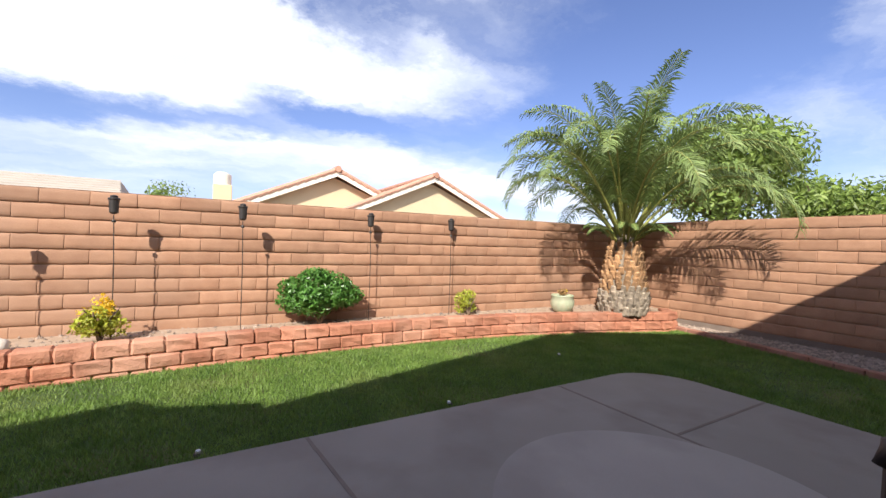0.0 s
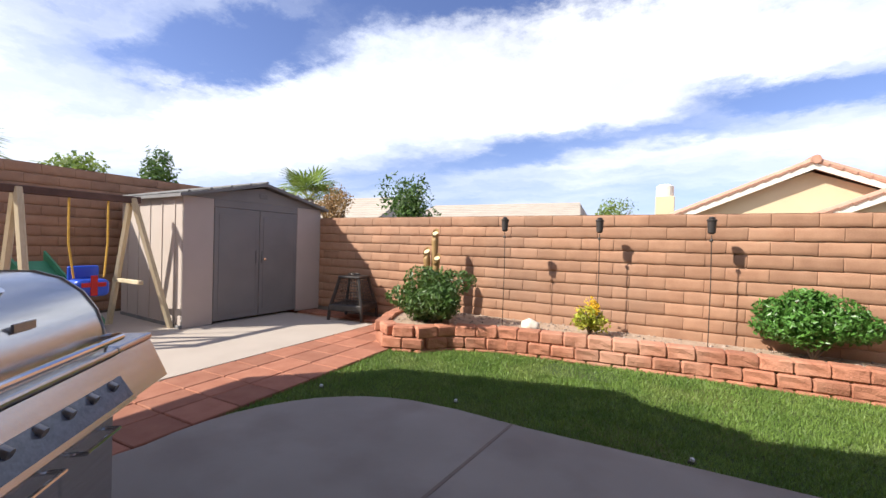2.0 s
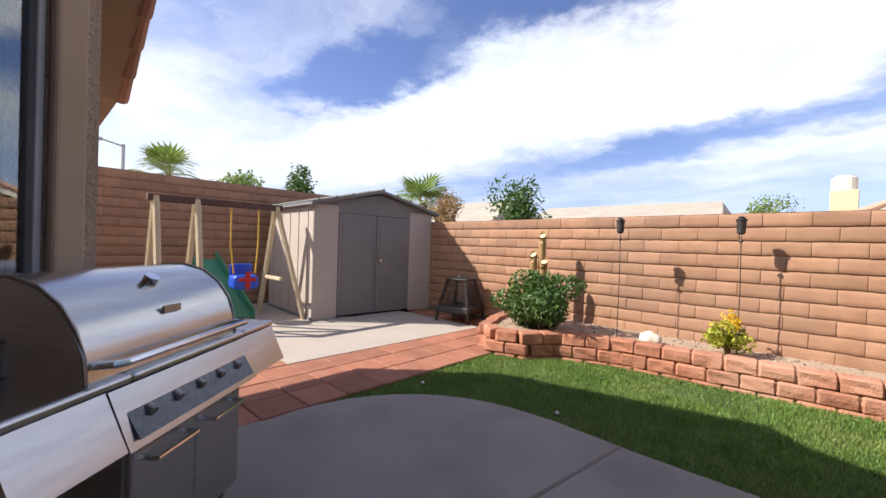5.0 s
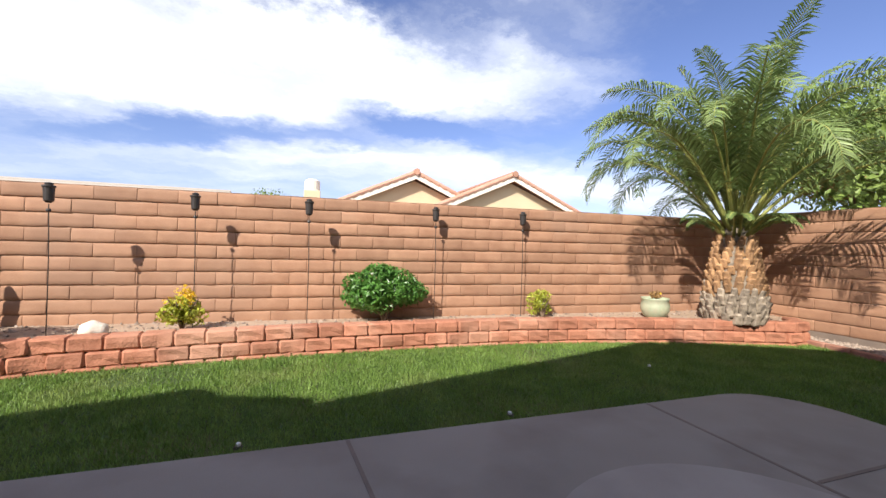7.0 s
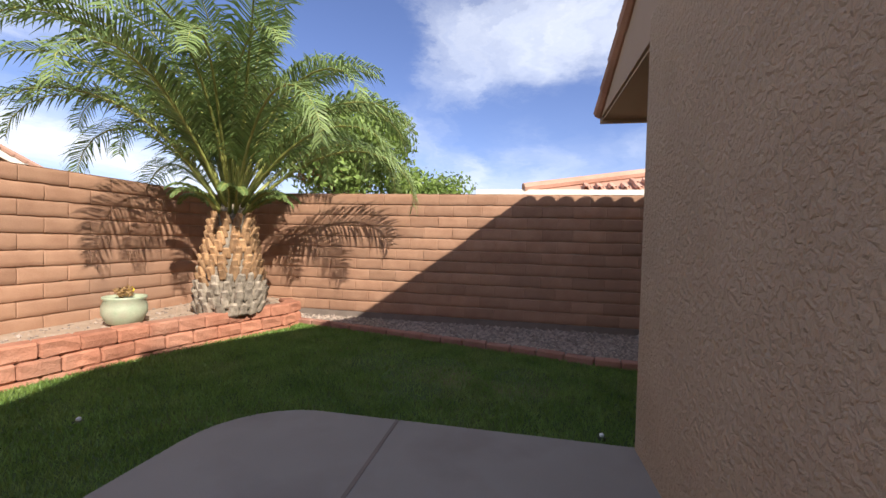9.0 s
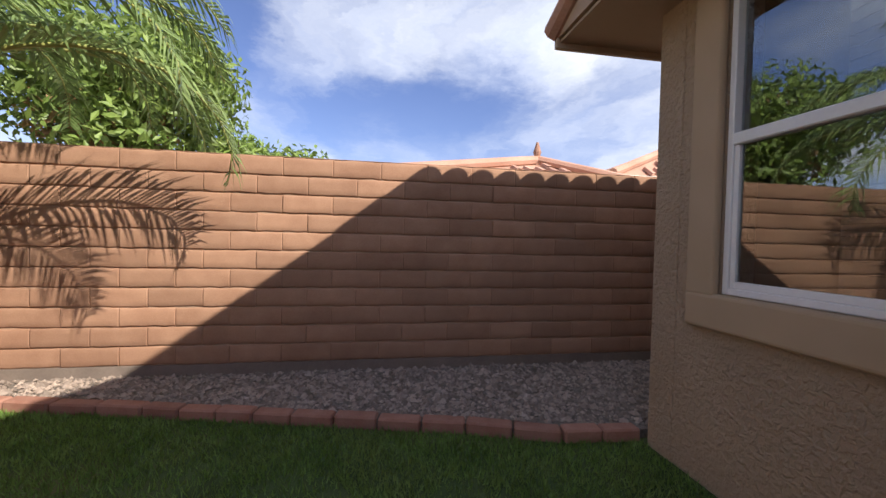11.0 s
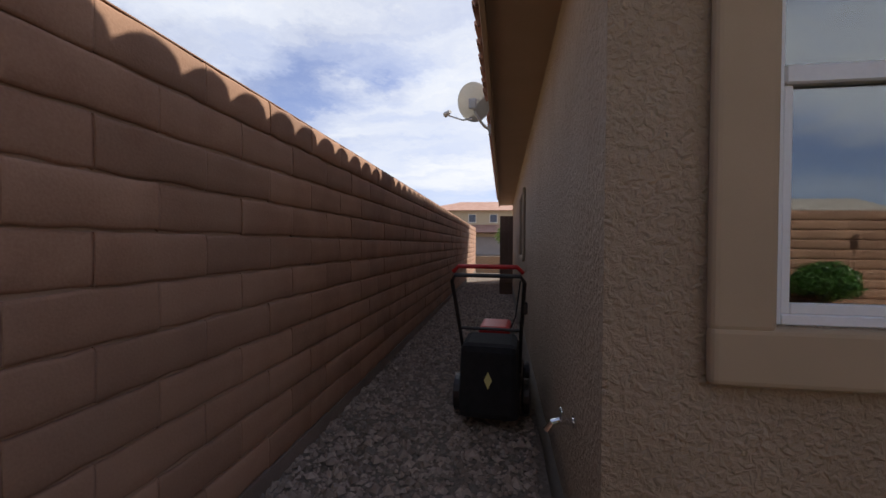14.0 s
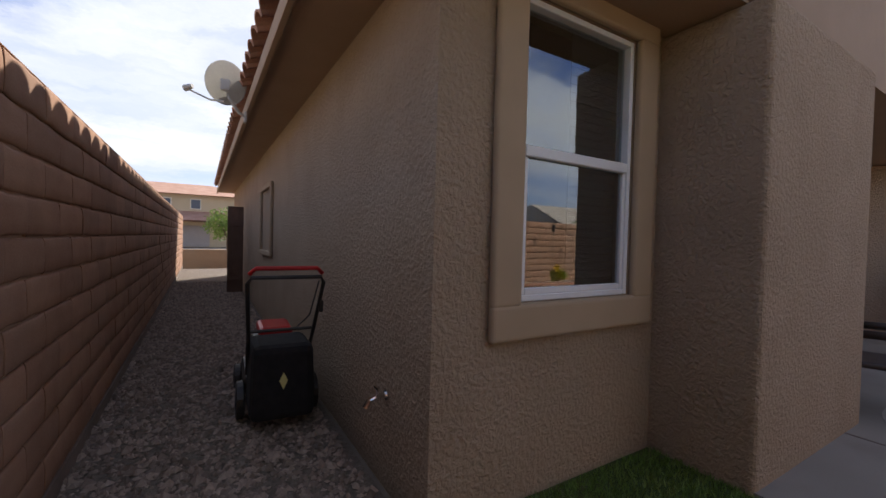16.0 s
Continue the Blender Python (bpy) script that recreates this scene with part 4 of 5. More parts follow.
bamboo = thing("bamboo_fountain", "three cut bamboo stalks standing in the planter", "bamboo")
for x, y, h, r, t in ((-7.63, 4.0, 1.36, 0.055, 0.0), (-7.69, 3.93, 1.06, 0.055, -0.05), (-7.60, 3.90, 0.96, 0.052, 0.07)):
    bamboo_stalk(bamboo, x, y, h, r, t)


def rock(at, r, seed):
    bm = bmesh.new()
    bmesh.ops.create_icosphere(bm, subdivisions=3, radius=1)
    for v in bm.verts:
        k = 1 + 0.22 * noise.noise(v.co * 1.5 + Vector((seed, 0, 0)))
        v.co = Vector((v.co.x * r[0] * k, v.co.y * r[1] * k, v.co.z * r[2] * k))
    ob = part("rock", bm, M_ROCK, smooth=True)
    ob.location = at
    return tagged(ob, "smooth pale rounded rock on the planter soil", "rock")


rock((-5.97, 3.73, SZ + 0.06), (0.13, 0.1, 0.09), 1)


def torch(x, y, seed):
    """A garden torch: thin pole with a black lantern head."""
    t = thing("garden_torch", "black garden torch on a thin pole near the wall", "torch", (x, y, SZ), group="torches along the wall")
    top = 1.84 - SZ
    part("pole", tube([(0, 0, -0.04), (0.008, 0, top * 0.5), (0, 0, top - 0.22)], 0.0055, 8), M_BROWN, t)
    part("collar", lathe([(0.018, top - 0.30), (0.022, top - 0.285), (0.018, top - 0.27)], 12), M_BLACK, t)
    part("basket", lathe([(0.02, top - 0.21), (0.042, top - 0.19), (0.048, top - 0.06), (0.056, top - 0.05), (0.056, top - 0.035), (0.04, top - 0.03)], 16), M_BLACK, t)
    part("cap", lathe([(0.034, top - 0.03), (0.036, top - 0.01), (0.012, top)], 14), M_BLACK, t)
    return t


for x, y in ((-6.39, 3.80), (-5.13, 3.99), (-3.875, 3.945), (-2.19, 4.03), (-0.82, 4.02)):
    torch(x, y, 0)

pot = thing("plant_pot", "round green glazed clay pot with dry plant on the planter", "pot", (1.22, 3.50, SZ))
part("bowl", lathe([(0.10, 0), (0.16, 0.03), (0.205, 0.13), (0.205, 0.20), (0.185, 0.275), (0.2, 0.29), (0.195, 0.31), (0.175, 0.305), (0.165, 0.26), (0.0, 0.25)], 28), M_POT, pot, smooth=True)
crown("dry_plant", pot, M_RUST, (0, 0, 0.34), (0.13, 0.13, 0.09), 260, 0.022, 8)
crown("flowers", pot, M_FLOWER, (0.04, 0, 0.36), (0.09, 0.09, 0.05), 30, 0.022, 9)


def sprinkler(x, y):
    s = thing("sprinkler_head", "small pop-up sprinkler head at the lawn's edge", "sprinkler", (x, y, -0.052), group="sprinklers along the patio")
    part("body", lathe([(0.028, 0), (0.03, 0.035), (0.024, 0.045)], 12), M_BLACK, s)
    part("nozzle", lathe([(0.014, 0.045), (0.016, 0.06), (0.008, 0.066)], 10), M_VINYL, s)


for x, y in ((-4.25, 1.45), (-6.08, 1.56), (-7.38, 1.22), (-2.35, 1.44), (0.45, -1.25), (-0.2, 2.2)):
    sprinkler(x, y)


# ---- shed ----
def shed():
    s = thing("garden_shed", "beige resin garden shed with grey double doors, closed", "shed", (-10.88, 1.91, 0.012), -4.2)
    W, D, H, R = 2.70, 2.05, 2.05, 2.36       # local y along the front, x towards the back is negative
    p = 0.0
    def P(nm, bm, m, par=None, lb=""):
        return part(nm, bm, m, par or s, lb)
    P("side_wall", box(-D, 0, 0, -0.002, 0.04, H, 0.008), M_SHED)
    for i in range(5):
        P("side_rib", box(-D + 0.2 + i * 0.4, -0.012, 0.03, -D + 0.23 + i * 0.4, 0.0, H - 0.06, 0.004), M_SHED)
    P("side_wall", box(-D, W - 0.04, 0, -0.002, W, H, 0.008), M_SHED)
    P("back_wall", box(-D - 0.04, 0, 0, -D, W, H, 0.008), M_SHED)
    P("front_panel", box(-0.04, 0, 0, 0, 0.47, H, 0.008), M_SHED)
    P("front_panel", box(-0.04, W - 0.60, 0, 0, W, H, 0.008), M_SHED)
    P("lintel", box(-0.04, 0.47, H - 0.13, -0.003, W - 0.60, H, 0.006), M_SHEDD)
    P("gable", solid([(0, -0.02, H), (0, W + 0.02, H), (0, W / 2, R - 0.03), (-0.04, -0.02, H), (-0.04, W + 0.02, H), (-0.04, W / 2, R - 0.03)],
                     [(0, 1, 2), (3, 5, 4), (0, 3, 4, 1), (1, 4, 5, 2), (2, 5, 3, 0)]), M_SHEDD)
    vent = P("vent", box(0.002, W / 2 - 0.08, H + 0.09, 0.014, W / 2 + 0.08, H + 0.17, 0.004), M_SHEDR)
    mid = (0.47 + W - 0.60) / 2
    for a, b, hy in ((0.475, mid - 0.004, mid - 0.07), (mid + 0.004, W - 0.605, mid + 0.05)):
        d = P("door", box(-0.035, a, 0.04, 0.006, b, H - 0.135, 0.008), M_SHEDD)
        for y0, y1 in ((a + 0.07, b - 0.07),):
            part("door_panel", box(0.006, y0, 0.14, 0.012, y1, H - 0.24, 0.005), M_SHEDD, d)
        part("handle", box(0.012, hy - 0.012, 0.98, 0.035, hy + 0.012, 1.20, 0.006), M_SHEDR, d)
    lock = P("padlock", box(0.02, mid + 0.07, 1.02, 0.045, mid + 0.12, 1.08, 0.008), M_CHROME)
    for sgn in (0, 1):
        y0, y1 = (-0.10, W / 2) if sgn == 0 else (W + 0.10, W / 2)
        zl = H - 0.03
        P("roof_panel", solid([(0.12, y0, zl), (0.12, y1, R), (-D - 0.1, y1, R), (-D - 0.1, y0, zl), (0.12, y0, zl + 0.05), (0.12, y1, R + 0.05), (-D - 0.1, y1, R + 0.05), (-D - 0.1, y0, zl + 0.05)],
                              [(0, 1, 2, 3), (4, 7, 6, 5), (0, 4, 5, 1), (1, 5, 6, 2), (2, 6, 7, 3), (3, 7, 4, 0)]), M_SHEDR)
    for i in range(9):
        y = 0.02 + i * (W - 0.04) / 8
        zr = H + 0.02 + (R - H + 0.03) * (1 - abs(y - W / 2) / (W / 2 + 0.1))
        P("roof_rib", box(-D - 0.1, y - 0.02, zr, 0.13, y + 0.02, zr + 0.035, 0.008), M_SHEDR)
    P("base_rail", box(-D, -0.02, 0, 0.02, 0.0, 0.05), M_SHEDR)
    return s


shed()


# ---- play set ----
def swing_set():
    s = thing("swing_set", "timber swing set with a dark beam beside the shed", "swing set")
    X, Z = -11.5, 1.96
    part("beam", box(X - 0.05, -0.35, Z - 0.05, X + 0.05, 1.62, Z + 0.05, 0.008), M_DARKWOOD, s)
    for y in (-0.25, 0.28, 1.52):
        for dx, dy in ((0.42, 0.0), (-0.62, 0.0)):
            if y == 1.52 and dx > 0:
                dx, dy = 0.40, 0.36
            part("leg", tube([(X + dx * 0.06, y, Z + 0.02), (X + dx, y + dy, 0.0)], 0.048, 6), M_WOOD, s)
    part("cross_brace", box(X - 0.45, 1.48, 0.7, X + 0.33, 1.53, 0.76, 0.006), M_WOOD, s)
    for y in (0.78, 1.22):
        part("rope", tube([(X, y, Z - 0.04), (X, y + 0.0, 1.3), (X + 0.03, y + (0.05 if y < 1 else -0.05), 0.82)], 0.014, 6), M_ROPE, s)
    seat = part("swing_seat", box(X - 0.17, 0.80, 0.56, X + 0.17, 1.20, 0.80, 0.07, None, 3), M_BLUE, s, "blue toddler bucket seat")
    part("seat_back", box(X - 0.17, 0.82, 0.74, X - 0.11, 1.18, 0.98, 0.03, None, 2), M_BLUE, s)
    part("harness", box(X + 0.168, 0.96, 0.58, X + 0.185, 1.04, 0.86, 0.006), M_RED, seat, "red harness strap")
    part("harness", box(X + 0.168, 0.86, 0.70, X + 0.183, 1.14, 0.76, 0.006), M_RED, seat)
    return s


swing_set()
slide = thing("slide", "green plastic garden slide behind the swing", "slide", (-12.25, 0.85, 0.0), 10)
part("chute", solid([(-0.5, -0.22, 0.95), (-0.5, 0.22, 0.95), (0.75, 0.22, 0.05), (0.75, -0.22, 0.05), (-0.5, -0.22, 1.0), (-0.5, 0.22, 1.0), (0.75, 0.22, 0.10), (0.75, -0.22, 0.10)],
                    [(0, 1, 2, 3), (4, 7, 6, 5), (0, 4, 5, 1), (1, 5, 6, 2), (2, 6, 7, 3), (3, 7, 4, 0)]), M_GREENP, slide)
for y in (-0.24, 0.22):
    part("side_rail", solid([(-0.55, y, 0.95), (-0.55, y + 0.03, 0.95), (0.75, y + 0.03, 0.02), (0.75, y, 0.02), (-0.55, y, 1.15), (-0.55, y + 0.03, 1.15), (0.75, y + 0.03, 0.20), (0.75, y, 0.20)],
                            [(0, 1, 2, 3), (4, 7, 6, 5), (0, 4, 5, 1), (1, 5, 6, 2), (2, 6, 7, 3), (3, 7, 4, 0)]), M_GREENP, slide)
for y in (-0.2, 0.2):
    part("leg", tube([(-0.52, y, 0.98), (-0.72, y, 0.0)], 0.03, 8), M_GREENP, slide)

# fire pit
fp = thing("fire_pit", "black metal outdoor fireplace with mesh sides on four legs", "fire pit", (-9.35, 4.10, 0.0), 12)
for a in (45, 135, 225, 315):
    c, s_ = math.cos(radians(a)), math.sin(radians(a))
    part("leg", tube([(0.46 * c, 0.46 * s_, 0), (0.44 * c, 0.44 * s_, 0.22), (0.26 * c, 0.26 * s_, 0.78)], 0.028, 6), M_BLACK, fp)
    c2, s2 = math.cos(radians(a + 90)), math.sin(radians(a + 90))
    bmx = bmesh.new()
    for i in range(9):
        f = i / 8
        b0 = Vector((0.42 * c, 0.42 * s_, 0.27)).lerp(Vector((0.42 * c2, 0.42 * s2, 0.27)), f); b1 = Vector((0.26 * c, 0.26 * s_, 0.75)).lerp(Vector((0.26 * c2, 0.26 * s2, 0.75)), f)
        add_tube(bmx, [b0, b1], 0.004, 4)
    for i in range(9):
        f = i / 8
        b0 = Vector((0.42 * c, 0.42 * s_, 0.27)).lerp(Vector((0.26 * c, 0.26 * s_, 0.75)), f); b1 = Vector((0.42 * c2, 0.42 * s2, 0.27)).lerp(Vector((0.26 * c2, 0.26 * s2, 0.75)), f)
        add_tube(bmx, [b0, b1], 0.004, 4)
    part("mesh_screen", bmx, M_BLACK, fp)
part("fire_bowl", box(-0.33, -0.33, 0.18, 0.33, 0.33, 0.30, 0.02), M_BLACK, fp)
part("lid", box(-0.22, -0.22, 0.76, 0.22, 0.22, 0.80, 0.015), M_BLACK, fp)
part("lid_ring", tube([(0.1 * math.cos(k * math.tau / 10), 0.1 * math.sin(k * math.tau / 10), 0.83) for k in range(11)], 0.01, 6), M_BLACK, fp)


# ---- grill ----
def grill():
    """Local x runs along the bay wall from the near end to the far end, y out from the wall."""
    g = new("gas_grill")
    p0 = Vector((-6.02, -1.66)); gx = Vector((-0.64, 0.77)).normalized()
    rot = math.degrees(math.atan2(gx.y, gx.x))
    g.matrix_world = pose(p0.x, p0.y, 0.0, 0, 0, rot)        # local +y is towards the wall
    tagged(g, "stainless steel gas grill with closed hood and side shelves", "grill")
    def P(nm, bm, m, par=None, lb="", smooth=False):
        return part(nm, bm, m, par or g, lb, smooth)
    L_, D = 1.49, 0.60
    P("side_shelf", box(0.0, 0.0, 0.865, 0.44, D, 0.90, 0.012, None, 2), M_STEEL)
    P("side_shelf", box(1.17, 0.0, 0.865, L_, D, 0.90, 0.012, None, 2), M_STEEL)
    P("worktop", box(0.441, 0.0, 0.866, 1.169, D, 0.899, 0.012, None, 2), M_STEEL)
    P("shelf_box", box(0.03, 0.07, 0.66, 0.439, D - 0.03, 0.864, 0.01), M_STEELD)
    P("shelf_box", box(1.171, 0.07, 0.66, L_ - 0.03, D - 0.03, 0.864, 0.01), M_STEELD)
    for i in range(4):
        P("vent_slot", box(0.024, 0.25, 0.70 + i * 0.032, 0.031, 0.38, 0.713 + i * 0.032), M_BLACK)
    # slanting front fascia
    def slant(a, b, z0=0.665, z1=0.862, out=0.0):
        y0, y1 = -0.075 - out, 0.012 - out
        return solid([(a, y0, z0), (b, y0, z0), (b, y1, z1), (a, y1, z1), (a, 0.075, z0), (b, 0.075, z0), (b, 0.075, z1), (a, 0.075, z1)],
                     [(0, 1, 2, 3), (4, 7, 6, 5), (0, 4, 5, 1), (1, 5, 6, 2), (2, 6, 7, 3), (3, 7, 4, 0)])
    P("fascia", slant(0.0, 0.34), M_STEEL); P("fascia", slant(1.16, L_), M_STEEL)
    cp = P("control_panel", slant(0.342, 1.158, 0.66, 0.862, 0.006), M_STEEL)
    part("panel_face", slant(0.38, 1.12, 0.69, 0.835, 0.0085), M_PANEL, cp, "dark glossy control strip")
    for i in range(5):
        x = 0.47 + i * 0.14
        part("knob", tube([(x, -0.030, 0.765), (x, -0.060, 0.752)], [0.020, 0.017], 14), M_STEELD, cp)
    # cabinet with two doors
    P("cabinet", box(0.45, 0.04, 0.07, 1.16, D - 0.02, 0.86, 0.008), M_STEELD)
    for a, b, hx in ((0.455, 0.803, 0), (0.807, 1.155, 0)):
        d = P("cabinet_door", box(a, 0.012, 0.09, b, 0.04, 0.63, 0.006), M_STEEL)
        part("handle", tube([(a + 0.06, 0.012, 0.55), (a + 0.06, -0.04, 0.55), (b - 0.06, -0.04, 0.55), (b - 0.06, 0.012, 0.55)], 0.010, 8), M_CHROME, d)
    for x in (0.50, 1.10):
        for y in (0.10, 0.50):
            P("caster", tube([(x - 0.02, y, 0.035), (x + 0.02, y, 0.035)], 0.035, 14), M_BLACK)
    # curved hood
    prof = [(0.045, 0.90), (0.055, 0.99), (0.085, 1.08), (0.14, 1.16), (0.22, 1.22), (0.32, 1.25), (0.43, 1.25), (0.53, 1.235), (0.59, 1.21), (0.60, 0.90)]
    bm = bmesh.new()
    a0, a1 = 0.30, 1.15
    va = [bm.verts.new((a0, y, z)) for y, z in prof]; vb = [bm.verts.new((a1, y, z)) for y, z in prof]
    n = len(prof)
    for i in range(n - 1):
        bm.faces.new((va[i], vb[i], vb[i + 1], va[i + 1]))
    for q in bm.faces:
        q.smooth = True
    ca = [bm.verts.new(v.co) for v in va]; cb = [bm.verts.new(v.co) for v in vb]
    bm.faces.new(ca); bm.faces.new(list(reversed(cb))); bm.faces.new((ca[-1], cb[-1], cb[0], ca[0]))
    bmesh.ops.recalc_face_normals(bm, faces=bm.faces)
    hood = P("hood", bm, M_STEEL)
    for a in (a0, a1):
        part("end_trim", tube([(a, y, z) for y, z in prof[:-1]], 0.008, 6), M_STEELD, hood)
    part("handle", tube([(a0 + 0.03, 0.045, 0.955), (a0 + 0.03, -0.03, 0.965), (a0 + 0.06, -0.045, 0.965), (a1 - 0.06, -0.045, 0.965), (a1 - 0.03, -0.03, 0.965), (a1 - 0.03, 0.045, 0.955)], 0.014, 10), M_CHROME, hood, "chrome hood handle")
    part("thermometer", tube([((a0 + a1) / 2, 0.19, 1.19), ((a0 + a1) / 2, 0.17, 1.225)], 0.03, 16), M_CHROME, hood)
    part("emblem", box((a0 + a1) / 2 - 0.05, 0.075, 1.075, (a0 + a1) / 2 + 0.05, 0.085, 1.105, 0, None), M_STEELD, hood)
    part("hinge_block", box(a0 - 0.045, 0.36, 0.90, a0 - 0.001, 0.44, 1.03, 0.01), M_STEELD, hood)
    return g


grill()


# ---- patio chair ----
chair = thing("patio_chair", "dark brown resin patio armchair on the slab", "chair", (-1.99, -1.44, 0.0), 20)
part("seat", box(-0.27, -0.25, 0.38, 0.27, 0.27, 0.43, 0.02, None, 2), M_BROWN, chair)
part("backrest", box(-0.27, -0.30, 0.43, 0.27, -0.25, 0.88, 0.02, pose(0, 0, 0, 6, 0, 0), 2), M_BROWN, chair)
for sx_ in (-0.29, 0.29):
    part("armrest", tube([(sx_, -0.26, 0.66), (sx_, 0.18, 0.665), (sx_ * 0.98, 0.26, 0.63), (sx_ * 0.97, 0.28, 0.54)], 0.034, 10), M_BROWN, chair, smooth=True)
    for y in (-0.24, 0.25):
        part("leg", tube([(sx_, y, 0.64), (sx_ * 1.02, y * 1.06, 0.0)], 0.026, 8), M_BROWN, chair)


# ---- side yard ----
def mower():
    m = thing("lawn_mower", "black and red push mower with a rear grass bag", "lawn mower", (2.445, -3.35, 0.045), -3)
    # local y points to the viewer side (handle), mower body lies behind the bag
    bag = bmesh.new()
    add_box(bag, -0.205, -0.30, 0.07, 0.205, 0.12, 0.57, 0.05, None, 2)
    for v in bag.verts:
        if v.co.z > 0.3:
            v.co.x *= 0.93
        v.co += Vector((0.012 * noise.noise(v.co * 6), 0.012 * noise.noise(v.co * 5 + Vector((3, 0, 0))), 0))
    b = part("grass_bag", bag, M_BLACKP, m, "black fabric grass bag")
    part("emblem", solid([(0, 0.134, 0.40), (0.026, 0.134, 0.345), (0, 0.134, 0.285), (-0.026, 0.134, 0.345), (0, 0.128, 0.34)], [(0, 1, 2, 3), (0, 1, 4), (1, 2, 4), (2, 3, 4), (3, 0, 4)]), M_LOGO, b)
    part("deck", box(-0.22, -0.95, 0.10, 0.22, -0.31, 0.26, 0.05, None, 2), M_BLACK, m)
    part("engine", box(-0.16, -0.78, 0.26, 0.16, -0.42, 0.50, 0.05, None, 2), M_BLACK, m)
    part("engine_cover", box(-0.12, -0.74, 0.50, 0.12, -0.36, 0.59, 0.03, None, 2), M_RED, m, "red engine cover")
    for x, y, r in ((-0.245, -0.22, 0.13), (0.245, -0.22, 0.13), (-0.25, -0.85, 0.10), (0.25, -0.85, 0.10)):
        w = part("wheel", tube([(x - 0.028, y, r), (x - 0.02, y, r), (x + 0.02, y, r), (x + 0.028, y, r)], [r - 0.02, r, r, r - 0.02], 18), M_BLACK, m)
        part("hub", tube([(x - 0.031, y, r), (x + 0.031, y, r)], r * 0.4, 12), M_BROWN, w)
    h = part("handle", tube([(-0.20, -0.30, 0.28), (-0.205, -0.02, 0.62), (-0.225, 0.22, 0.99), (-0.20, 0.25, 1.03), (0.20, 0.25, 1.03), (0.225, 0.22, 0.99), (0.205, -0.02, 0.62), (0.20, -0.30, 0.28)], 0.013, 8), M_BLACK, m)
    part("bail", tube([(-0.215, 0.22, 1.05), (-0.18, 0.24, 1.085), (0.18, 0.24, 1.085), (0.215, 0.22, 1.05)], 0.014, 8), M_RED, h, "red bail lever")
    part("cross_bar", tube([(-0.205, 0.0, 0.65), (0.205, 0.0, 0.65)], 0.011, 8), M_BLACK, h)
    part("throttle", box(-0.245, 0.10, 0.78, -0.215, 0.14, 0.86, 0.008), M_BLACK, h)
    part("cable", tube([(-0.20, 0.2, 1.0), (-0.17, 0.05, 0.75), (-0.12, -0.3, 0.58), (0, -0.5, 0.55)], 0.005, 6), M_BLACK, m)


mower()

tap = thing("garden_tap", "chrome garden tap on the stucco wall", "tap", (HX + 0.004, -2.5, 0.47))
part("spout", tube([(0, 0, 0), (0.07, 0, 0), (0.10, 0.0, -0.01), (0.125, 0, -0.05)], [0.015, 0.016, 0.016, 0.018], 10), M_CHROME, tap)
part("handle", tube([(0.06, -0.03, 0.045), (0.06, 0.03, 0.045)], 0.008, 8), M_CHROME, tap)
part("valve_stem", tube([(0.06, 0, 0.01), (0.06, 0, 0.045)], 0.008, 8), M_CHROME, tap)
part("flange", tube([(0, 0, 0), (0.01, 0, 0)], 0.03, 14), M_CHROME, tap)

dish = thing("satellite_dish", "grey satellite dish on a bent arm at the eave", "satellite dish", (2.56, -5.35, 2.62))
bd = bmesh.new()
rr = [[bd.verts.new((0.20 * q * math.cos(k * math.tau / 28), 0.06 * q * q, 0.225 * q * math.sin(k * math.tau / 28))) for k in range(28)] for q in (0.05, 0.35, 0.65, 0.9, 1.0)]
for a, b in zip(rr, rr[1:]):
    for k in range(28):
        bd.faces.new((a[k], a[(k + 1) % 28], b[(k + 1) % 28], b[k]))
bd.faces.new(rr[0])
bmesh.ops.solidify(bd, geom=bd.faces[:], thickness=0.012)
bmesh.ops.transform(bd, matrix=pose(0.17, 0.05, 0.29, 24, 0, 168), verts=bd.verts)
part("reflector", bd, M_DISH, dish, smooth=True)
part("mast", tube([(-0.04, 0, -0.02), (0.03, 0.02, 0.02), (0.13, 0.07, 0.14), (0.17, 0.09, 0.28)], 0.017, 8), M_DISH, dish)
part("feed_arm", tube([(0.17, 0.06, 0.10), (0.30, -0.06, 0.13), (0.50, -0.20, 0.24)], 0.010, 6), M_DISH, dish)
part("feed_horn", tube([(0.53, -0.22, 0.25), (0.46, -0.16, 0.27)], [0.034, 0.024], 12), M_DISH, dish)
part("bracket", box(-0.045, -0.05, -0.07, -0.02, 0.05, 0.04, 0.006), M_DISH, dish)
part("back_plate", box(0.12, 0.085, 0.20, 0.22, 0.12, 0.32, 0.012), M_DISH, dish)

gate = thing("side_gate", "brown slatted side gate standing open", "gate", (2.12, -10.5, 0.02))
for i in range(3):
    part("board", box(0.0 + i * 0.105, -0.02, 0.04, 0.104 + i * 0.105, 0.02, 1.94, 0.003), M_GATE, gate)
for z in (0.3, 1.5):
    part("rail", box(0, 0.021, z, 0.315, 0.05, z + 0.1, 0.005), M_GATE, gate)


